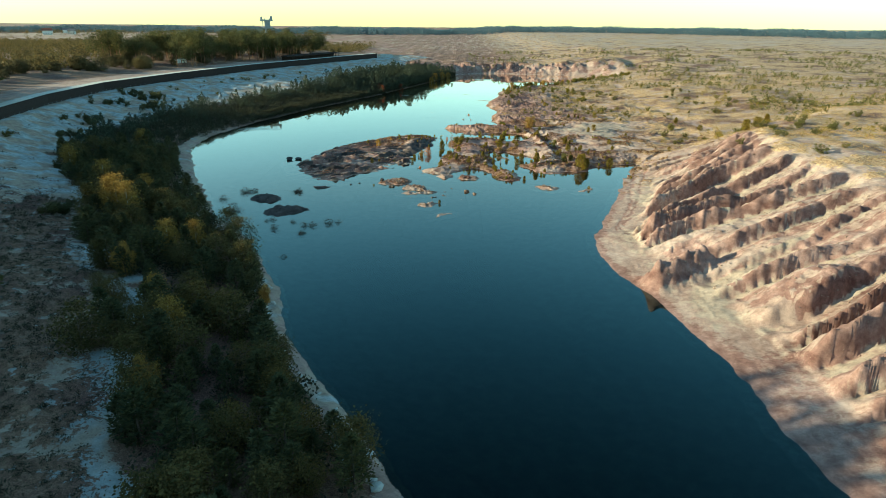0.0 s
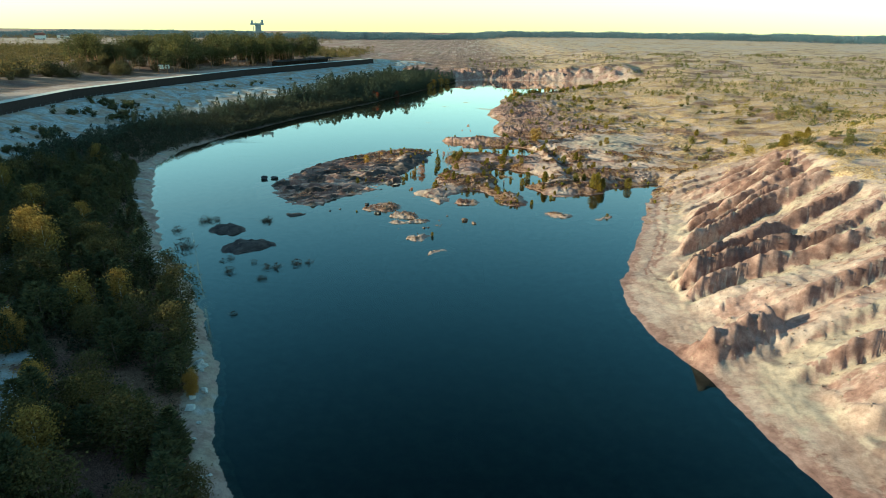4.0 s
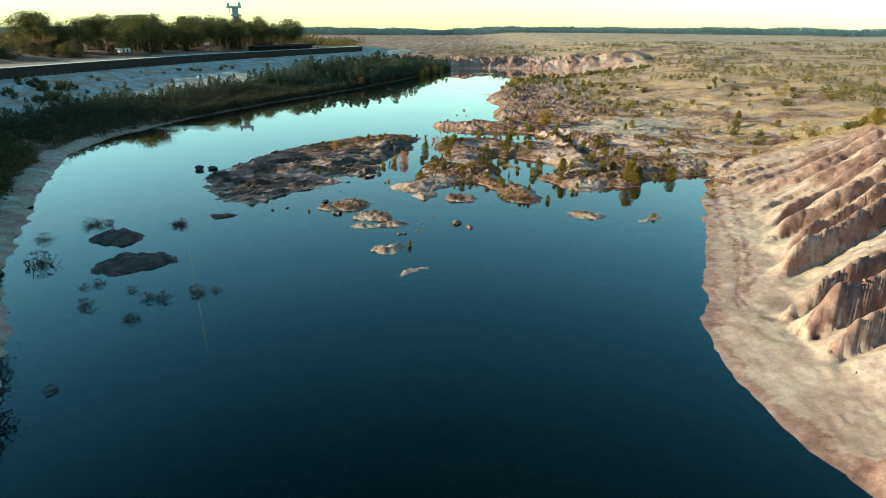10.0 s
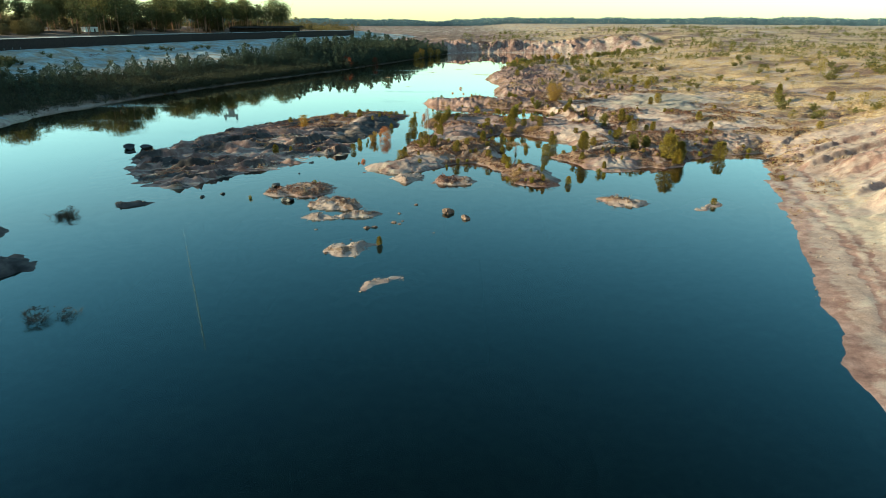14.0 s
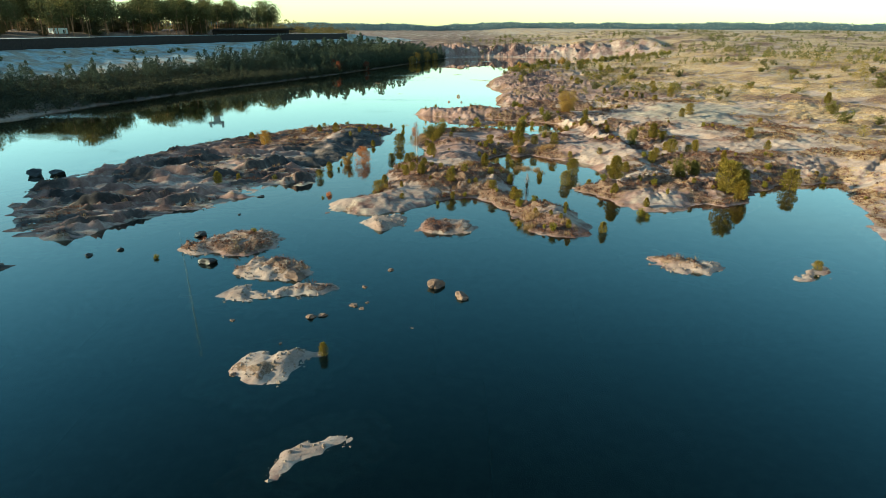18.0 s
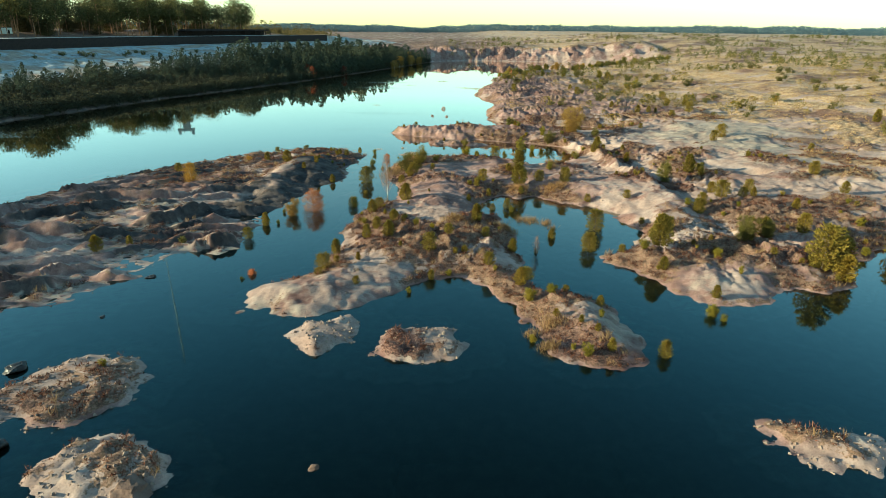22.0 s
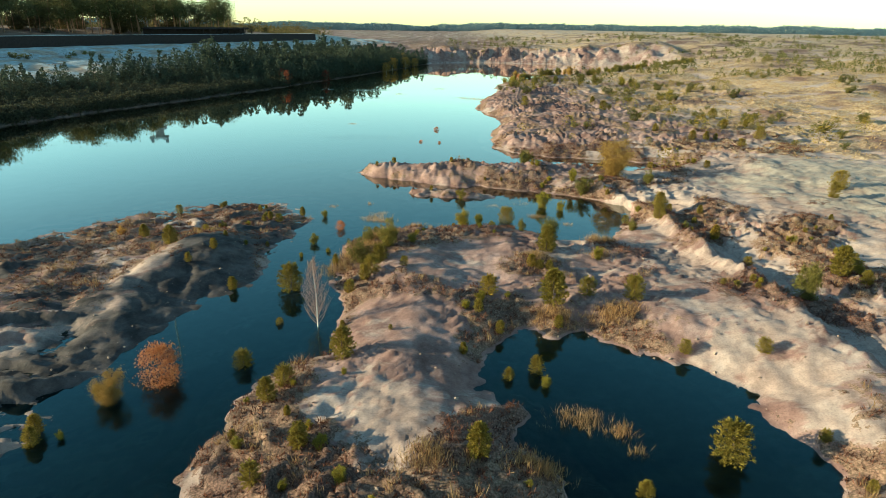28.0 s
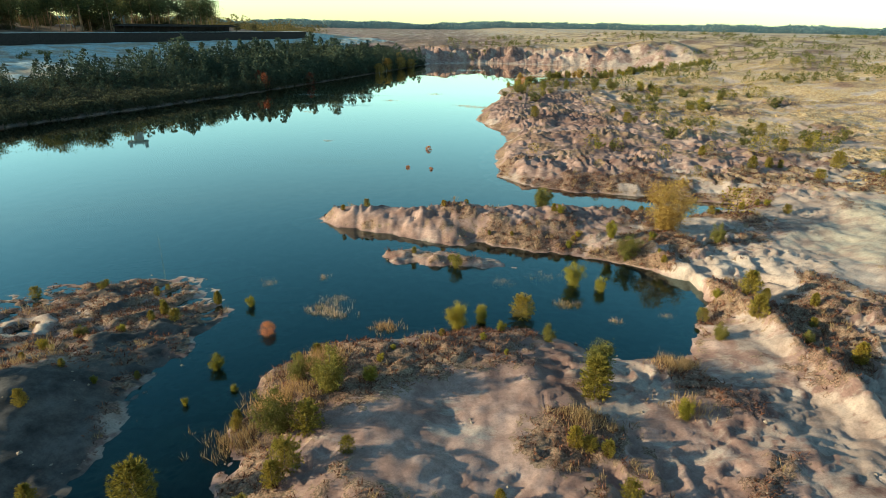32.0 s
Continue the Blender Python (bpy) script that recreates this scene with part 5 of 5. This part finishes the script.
# distance haze put into the leaf colour as blue-grey
tagged(new("far_woods", scattered_leaves("far_woods", np.stack([fx, fy, fz], 1), hs, np.full(n_far, 7.0), 56, np.full(n_far, 2.6), leaf_mat("hazed_foliage", (0.085, 0.125, 0.150), (0.105, 0.150, 0.175), 0.0), 0.0, 62)),
       "line of woods along the horizon, haze painted in blue-grey", "woods", kind="stuff")


def far_bushes(x, y, z, owner, grass, u):
    return (owner == 0) & (z > 1.5) & (u < 0.2 + 1.0 * fbm(x / 70 + 8, y / 50, 3)) & (x > -0.05 * y) & ((x > 160) | (y > 240)) & (y < 640)


w = scatter(16000, 0, 700, 40, 900, far_bushes, 53)[:6000]
hs = 1.5 + 2.0 * np.random.RandomState(6).rand(len(w))
tagged(new("far_bushes", scattered_leaves("far_bushes", w, hs, hs * 0.6, 34, hs * 0.24, SHRUB, 0.0, 63)), "olive bushes dotted over the far dry plain", "bushes", kind="stuff")


# ---- rough ground cover ----
def tufts(name, places, heights, blades_each, spread, width, mat, seed, lean=0.45):
    """One mesh of grass tufts: stiff blades fanning out of each place."""
    r = np.random.RandomState(seed)
    c = np.repeat(places, blades_each, axis=0)
    h = np.repeat(heights, blades_each) * (0.6 + 0.6 * r.rand(len(c)))
    off = r.normal(size=(len(c), 3)) * np.array([spread, spread, 0])
    way = r.normal(size=(len(c), 3)) * lean
    way[:, 2] = 1
    v, q = blades(c + off, way, h, np.full(len(c), width), r)
    return mesh_from(name, v, q, mat, shade=False)


def overgrown(x, y, z, owner, grass, u):
    return (owner != 1) & (z > 0.08) & (grass + 0.25 * (u - 0.5) > 0.56) & (z < 9)


HERB = leaf_mat("dry_herbs", (0.028, 0.012, 0.009), (0.22, 0.092, 0.056), 0.0)
spots = scatter(150000, -75, 75, -62, 110, overgrown, 71)[:42000]
hs = 0.16 + 0.42 * np.random.RandomState(8).rand(len(spots)) ** 2
tagged(new("dry_herbs", tufts("dry_herbs", spots, hs, 6, 0.12, 0.06, HERB, 81, 0.9)), "brown withered herbs covering the sandy ground", "herbs", kind="stuff")
spots = scatter(16000, -75, 75, -62, 110, lambda x, y, z, o, g, u: (o != 1) & (z > 0.0) & (g > 0.5) & (fbm(x / 7 + 40, y / 7, 2) > 0.22), 72)[:1300]
hs = 0.45 + 0.5 * np.random.RandomState(9).rand(len(spots))
tagged(new("dry_grass", tufts("dry_grass", spots, hs, 16, 0.16, 0.035, STRAW, 82, 0.35)), "straw-coloured dry grass in tufts on the sand", "grass", kind="stuff")
PLAIN_STRAW = leaf_mat("plain_grass_blades", (0.24, 0.15, 0.065), (0.46, 0.31, 0.15))
spots = np.concatenate([scatter(26000, 60, 300, -60, 330, lambda x, y, z, o, g, u: (o == 0) & (z > 1.5) & (g > 0.42), 73)[:13000], scatter(9000, 60, 150, -140, -20, lambda x, y, z, o, g, u: (o == 0) & (z > 15.5) & (g > 0.4), 76)[:1500]])
hs = 0.35 + 0.35 * np.random.RandomState(10).rand(len(spots))
tagged(new("plain_grass", tufts("plain_grass", spots, hs, 7, 0.4, 0.12, PLAIN_STRAW, 83, 0.7)), "golden dry grass tufts over the plain", "grass", kind="stuff")


def clods(name, places, sizes, mat, seed):
    """One mesh of small angular lumps."""
    r = np.random.RandomState(seed)
    corner = np.array([(1, 0, 0), (0, 1, 0), (-1, 0, 0), (0, -1, 0), (0, 0, 0.8), (0, 0, -0.6)], float)
    tri = np.array([(0, 1, 4), (1, 2, 4), (2, 3, 4), (3, 0, 4), (1, 0, 5), (2, 1, 5), (3, 2, 5), (0, 3, 5)])
    n = len(places)
    v = corner[None] * (0.6 + 0.8 * r.rand(n, 6, 1)) * np.reshape(sizes, (-1, 1, 1))
    a = r.rand(n) * 6.28
    ca, sa = np.cos(a)[:, None], np.sin(a)[:, None]
    v = np.stack([v[..., 0] * ca - v[..., 1] * sa, v[..., 0] * sa + v[..., 1] * ca, v[..., 2]], -1) + places[:, None]
    return mesh_from(name, v.reshape(-1, 3), (tri[None] + 6 * np.arange(n)[:, None, None]).reshape(-1, 3), mat, shade=False)


CLOD = plain_mat("soil_lumps", (0.14, 0.09, 0.07), (0.34, 0.25, 0.19), 0.7, 0.95)
spots = np.concatenate([scatter(14000, -75, 75, -80, 130, lambda x, y, z, o, g, u: (o != 1) & (z > -0.06) & ((z < 0.5) | (u < 0.35)), 74)[:6500], scatter(60000, -45, 40, -80, -24, lambda x, y, z, o, g, u: (o > 2) & (z > -0.02), 77)[:1600]])
tagged(new("soil_lumps", clods("soil_lumps", spots, 0.05 + 0.16 * np.random.RandomState(12).rand(len(spots)) ** 3, CLOD, 84)), "small brown lumps of soil strewn over the banks", "soil", kind="stuff")
spots = scatter(16000, 30, 100, -180, -20, lambda x, y, z, o, g, u: (o == 0) & (z > 2.2) & (z < 18), 75)[:5000]
tagged(new("cliff_rubble", clods("cliff_rubble", spots, 0.07 + 0.26 * np.random.RandomState(13).rand(len(spots)) ** 4, CLOD, 85)), "brown rubble lying on the gullied cliff", "rubble", kind="stuff")


# ---- boulders and reeds ----
def boulder(x, y, size, label, mat, flat=0.6, group="boulders in the lake", z=None, name="boulder"):
    r = np.random.RandomState(int(abs(x * 131 + y * 17)) % 9999)
    bm = bmesh.new()
    bmesh.ops.create_icosphere(bm, subdivisions=3, radius=0.5)
    off = Vector(r.rand(3) * 50)
    cuts = [Vector(r.normal(size=3)).normalized() for _ in range(10)]
    for v in bm.verts:
        for c in cuts:
            d = v.co.dot(c) - 0.27
            if d > 0:
                v.co -= c * d * 0.97
        v.co += v.normal * (0.09 * noise.noise(v.co * 4 + off) + 0.05 * noise.noise(v.co * 11 + off))
        v.co.x *= 1.25
        v.co.z *= flat
    me = bpy.data.meshes.new(name)
    bm.to_mesh(me)
    bm.free()
    me.materials.append(mat)
    ob = new(name, me)
    ob.matrix_world = Matrix.LocRotScale((x, y, (height(x, y) if z is None else z) + size * flat * 0.16), Euler((0, 0, r.rand() * 6.28)), (size, size, size))
    return tagged(ob, label, name, group)


for x, y, s in ((-6.1, -49.5, 2.0), (-3.4, -52.2, 1.7), (-13.7, -54.3, 0.8), (-12.8, -54.9, 0.6), (-12.5, -53.6, 0.5), (-11.1, -45.5, 0.7), (-13.3, -50.1, 0.6),
                (-17.2, -56.8, 1.1), (-16.2, -56.4, 0.9), (-24.1, -57.7, 0.5), (-7.8, -58.5, 0.35), (-21.2, -47.6, 2.6), (-20.8, -66.5, 0.6), (-18.6, -61.6, 0.45)):
    boulder(x, y, s, "brown clay boulder lying in the lake water", ROCK, z=-0.05)
for x, y, s in ((-31.8, -44, 1.8), (-36.3, -34.9, 2.0), (-46.2, -42.4, 0.9), (-43.7, -40.4, 0.9), (-34.5, -25.9, 0.6), (-34.4, -16.7, 0.9), (-78.1, -4.7, 3.2), (-74.6, -4, 2.4), (-71, -58, 2.2)):
    boulder(x, y, s, "dark wet boulder lying in the lake water", DARK_ROCK := _made.get("dark_rock") or plain_mat("dark_wet_rock", (0.02, 0.018, 0.018), (0.06, 0.05, 0.045), 1.5, 0.5), group="dark boulders in the lake", z=-0.05)
    _made["dark_rock"] = DARK_ROCK
PALE_ROCK = plain_mat("pale_sandstone", (0.42, 0.40, 0.36), (0.62, 0.58, 0.52), 1.2)
r_sh = np.random.RandomState(14)
run = LEFT_SHORE[3:12]
for (ax, ay), (bx, by) in zip(run, run[1:]):
    for _ in range(9):
        f, o = r_sh.rand(), 1.0 + 4.5 * r_sh.rand()
        ln = math.hypot(bx - ax, by - ay)
        x, y = ax + (bx - ax) * f - (by - ay) / ln * o, ay + (by - ay) * f + (bx - ax) / ln * o
        boulder(x, y, 0.7 + 1.6 * r_sh.rand() ** 2, "pale rounded block of sandstone on the shore", PALE_ROCK, 0.55, "pale blocks on the shore")


def reeds(x, y, wide, h, label, mat):
    r = np.random.RandomState(int(abs(x * 77 + y * 31)) % 9999)
    n = int(34 * max(wide, 0.8) ** 1.4)
    p = np.stack([x + r.normal(size=n) * wide * 0.42, y + r.normal(size=n) * wide * 0.3, np.zeros(n)], 1)
    p[:, 2] = np.maximum(terrain(p[:, 0], p[:, 1])[0], -0.3)
    tagged(new("reed_clump", tufts("reed_clump", p, 0.4 * h + 0.45 * h * r.rand(n), 8, 0.14, 0.03, mat, 3, 0.34)), label, "reeds", kind="stuff")


PINK_STRAW = leaf_mat("pinkish_reeds", (0.30, 0.18, 0.11), (0.52, 0.38, 0.26), 0.3)
for x, y, wd, h in ((-11.1, 49.3, 1.8, 1.0), (-9.5, 48.6, 1.2, 1.0), (-10.5, 51.7, 1.6, 0.8), (15.9, 48.1, 0.6, 0.8), (21, 49.5, 0.8, 0.7), (6.3, 56.6, 1.4, 0.6), (10.7, 58.2, 2.0, 0.6), (-17.6, 55.4, 1.0, 0.7), (-12.3, 56.9, 0.7, 0.8)):
    reeds(x, y, wd, h, "pinkish dry reeds standing in the water", PINK_STRAW)
for x, y, wd, h in ((8.5, 4.7, 2.2, 1.3), (10.9, 3.5, 1.2, 1.3), (11.3, 1.5, 0.8, 1.1), (-5, 46.2, 1.3, 1.2), (11.9, 51.5, 1.6, 0.9), (4.5, -1.1, 2.2, 1.2), (-1.9, -1.7, 1.8, 1.2), (5.6, -31, 1.3, 1.1), (4.5, -28.6, 0.9, 1.0), (14.5, 18.6, 2.5, 1.2), (9, 18.5, 2, 1.2),
                    (-11.2, 50.2, 1, 0.8), (-9, 38, 3, 1.3), (-11, 34, 3, 1.3), (-12.5, 30.5, 2.5, 1.2), (18, 39.5, 2, 1.4), (16.5, 33.5, 1.6, 1.3), (9, 31.5, 2, 1.2), (6.2, -27.5, 1.5, 1.2)):
    reeds(x, y, wd, h, "straw-coloured tall grass clump at the waterside", STRAW)
for x, y, s in ((-3.5, 126, 1.3), (-2.5, 107.6, 0.7), (-6.8, 108.7, 0.8), (-23.9, -15.7, 0.7), (38, 300, 3.0), (34, 296, 2.5)):
    plant_list("red", [(x, y, 0.7 * s)], 1.5)
for first in spare:
    for o in (*first.children_recursive, first):
        bpy.data.objects.remove(o)
for x, y, wd in ((10.5, 198, 5), (-19.6, 212, 2.5), (-4.2, 235, 3), (-26.6, 134, 1.5), (-41, 180, 2.5), (6, 201, 4)):
    reeds(x, y, wd, 0.7, "low dry reeds standing far out in the lake", PINK_STRAW)


# ---- dam wall, shed, tower, buildings ----
def box_mesh(name, x, y, z, mat, bevel=0.05):
    bm = bmesh.new()
    bmesh.ops.create_cube(bm, size=1)
    for v in bm.verts:
        v.co = Vector((v.co.x * x, v.co.y * y, (v.co.z + 0.5) * z))
    bmesh.ops.bevel(bm, geom=bm.edges[:], offset=bevel, segments=1, affect="EDGES")
    me = bpy.data.meshes.new(name)
    bm.to_mesh(me)
    bm.free()
    me.materials.append(mat)
    return me


def box(name, size, at, mat, parent, label="", turn=0.0, bevel=0.05):
    ob = part(name, box_mesh(name, *size, mat, bevel), parent, label)
    ob.matrix_local = Matrix.LocRotScale(at, Euler((0, 0, turn)), None)
    return ob


slab_me = box_mesh("road_slab", 6.04, 5.6, 0.3, PALE_ROCK, 0.03)
dam = tagged(new("wall_dam"), "long dark brown panelled wall along the embankment crest", "wall", kind="structure")
panel_me, foot_me = box_mesh("panel", 6.04, 0.7, 5.3, WALL_DARK, 0.04), box_mesh("post", 0.12, 0.12, 1.3, CONCRETE, 0.01)
line = DAM_LINE[2:10]
seg = [math.hypot(b2[0] - a[0], b2[1] - a[1]) for a, b2 in zip(line, line[1:])]
total, step = sum(seg), 6.0


def on_line(s):
    for (a, b2), l in zip(zip(line, line[1:]), seg):
        if s <= l:
            return a[0] + (b2[0] - a[0]) * s / l, a[1] + (b2[1] - a[1]) * s / l, math.atan2(b2[1] - a[1], b2[0] - a[0])
        s -= l
    return (*line[-1], math.atan2(line[-1][1] - line[-2][1], line[-1][0] - line[-2][0]))


for i in range(int(total / step)):
    x, y, a = on_line((i + 0.5) * step)
    ob = part("panel", panel_me, dam)
    ob.matrix_local = Matrix.LocRotScale((x, y, 13.3), Euler((0, 0, a)), None)
    ob = part("road_slab", slab_me, dam, "pale slab of the crest road")
    ob.matrix_local = Matrix.LocRotScale((x - math.sin(a) * 2.55, y + math.cos(a) * 2.55, 18.33), Euler((0, 0, a)), None)
fence = tagged(new("fence"), "row of pale thin posts below the dark wall", "fence", kind="structure")
for i in range(60):
    x, y, a = on_line(150 + i * 4.5)
    x, y = x + math.sin(a) * 2.0, y - math.cos(a) * 2.0
    ob = part("post", foot_me, fence)
    ob.matrix_local = Matrix.LocRotScale((x, y, height(x, y) - 0.1), Euler((0, 0, a)), None)

shed = tagged(new("long_shed"), "long low dark shed with an open post front", "shed")
sx, sy, ex, ey = -173.3, 332.0, -141.5, 415.0
sa, sl = math.atan2(ey - sy, ex - sx), math.hypot(ex - sx, ey - sy)
shed.matrix_world = Matrix.LocRotScale(((sx + ex) / 2, (sy + ey) / 2, 18.3), Euler((0, 0, sa)), None)
box("back_wall", (sl, 0.3, 3.2), (0, 3.0, 0), WALL_DARK, shed)
box("roof", (sl + 1, 7.5, 0.5), (0, 0, 3.2), WALL_DARK, shed)
box("roof_ridge", (sl + 0.6, 3.0, 0.7), (0, 0.6, 3.7), WALL_DARK, shed)
for i in range(16):
    box("post", (0.3, 0.3, 3.2), (-sl / 2 + 0.5 + i * (sl - 1) / 15, -3.2, 0), WALL_DARK, shed, bevel=0.02)

tower = tagged(new("lookout_tower"), "tall grey steel lookout tower with jutting platforms", "tower")
tx, ty = -208.0, 401.0
tz = height(tx, ty)
tower.matrix_world = Matrix.LocRotScale((tx, ty, tz - 0.3), Euler((0, 0, 0.35)), None)
th = 56.8 - tz
box("shaft", (4.2, 4.2, th - 3), (0, 0, 0), CONCRETE, tower)
for i, (px, py) in enumerate(((-2.4, -2.4), (2.4, -2.4), (2.4, 2.4), (-2.4, 2.4))):
    box("leg", (0.6, 0.6, th - 1.5), (px, py, 0), CONCRETE, tower)
for z, wx, ox in ((th - 4.2, 12.5, -0.8), (th - 11, 9.0, 0.6), (th - 16, 8.0, 0), (th - 22, 7.0, 0)):
    pl = box("platform", (wx, 6.5, 0.5), (ox, 0, z), CONCRETE, tower)
    for k in (-1, 1):
        box("railing", (wx, 0.1, 1.1), (0, 3.2 * k, 0.5), CONCRETE, pl, bevel=0.01)
box("cabin", (2.0, 2.0, 4.0), (-5.4, 0, th - 4.0), CONCRETE, tower)
box("cabin", (2.0, 2.0, 4.6), (4.2, 0, th - 4.0), CONCRETE, tower)
box("strut", (0.5, 0.5, 6.5), (-4.6, 0, th - 10.5), CONCRETE, tower)

PLASTER = plain_mat("white_plaster", (0.62, 0.61, 0.58), (0.78, 0.77, 0.74), 0.5)
TILE_RED, TILE_GREY = plain_mat("red_roof", (0.20, 0.07, 0.05), (0.30, 0.12, 0.08), 1.0), plain_mat("grey_roof", (0.10, 0.10, 0.11), (0.18, 0.18, 0.19), 1.0)


def house(x, y, wide, deep, eaves, turn, roof_mat, label):
    h = tagged(new("house"), label, "house", "far houses")
    h.matrix_world = Matrix.LocRotScale((x, y, height(x, y) - 0.2), Euler((0, 0, turn)), None)
    box("wall", (wide, deep, eaves), (0, 0, 0), PLASTER, h)
    bm = bmesh.new()
    e, rise, o = deep / 2 + 0.5, deep * 0.45, wide / 2 + 0.5
    pts = [bm.verts.new(p) for p in ((-o, -e, 0), (o, -e, 0), (o, e, 0), (-o, e, 0), (-o, 0, rise), (o, 0, rise))]
    for f in ((0, 1, 5, 4), (2, 3, 4, 5), (0, 4, 3), (1, 2, 5), (3, 2, 1, 0)):
        bm.faces.new([pts[i] for i in f])
    me = bpy.data.meshes.new("roof")
    bm.to_mesh(me)
    bm.free()
    me.materials.append(roof_mat)
    part("roof", me, h).location = (0, 0, eaves + 0.01)
    for i in range(4):
        box("window", (1.2, 0.12, 1.4), (-wide / 2 + wide * (i + 0.5) / 4, -deep / 2 - 0.02, 1.2), WALL_DARK, h, bevel=0.02)


house(-905, 1095, 18, 11, 8, 0.5, TILE_RED, "white house with a red gabled roof among trees")
house(-880, 1140, 14, 10, 7, 0.2, TILE_GREY, "white house with a grey roof among trees")
house(-960, 1180, 16, 10, 8, -0.3, TILE_RED, "white house with a red gabled roof among trees")
house(-1010, 1330, 20, 11, 8, 0.4, TILE_GREY, "white house with a grey roof among trees")
cabin = tagged(new("site_cabin"), "white flat-roofed site cabin behind the dam", "cabin")
cabin.matrix_world = Matrix.LocRotScale((-240, 262, height(-240, 262) - 0.1), Euler((0, 0, 1.2)), None)
box("wall", (9, 4, 3.0), (0, 0, 0), PLASTER, cabin)
box("roof", (9.4, 4.4, 0.2), (0, 0, 3.0), TILE_GREY, cabin)
box("door", (1.0, 0.1, 2.0), (2, -2.02, 0.05), WALL_DARK, cabin, bevel=0.01)

# ---- vapour trail high in the sky, mirrored by the lake ----
VAPOUR = plain_mat("vapour", (0.75, 0.75, 0.75), (0.8, 0.8, 0.8), 0.002)


def sky_way(turn, up):
    return np.array([math.sin(radians(turn)) * math.cos(radians(up)), math.cos(radians(turn)) * math.cos(radians(up)), math.sin(radians(up))]) * 4300


run = [sky_way(-27.2, 17.5) * (1 - f) + sky_way(-27.0, 29.0) * f for f in np.linspace(0, 1, 9)]
tagged(new("vapour_trail", tubes_mesh("vapour_trail", [(run, [0.6, 1.2, 1.8, 2.4, 3.0, 3.8, 4.2, 4.2, 2.5])], VAPOUR, 6)), "thin white vapour trail high in the sky", "vapour trail", kind="structure")
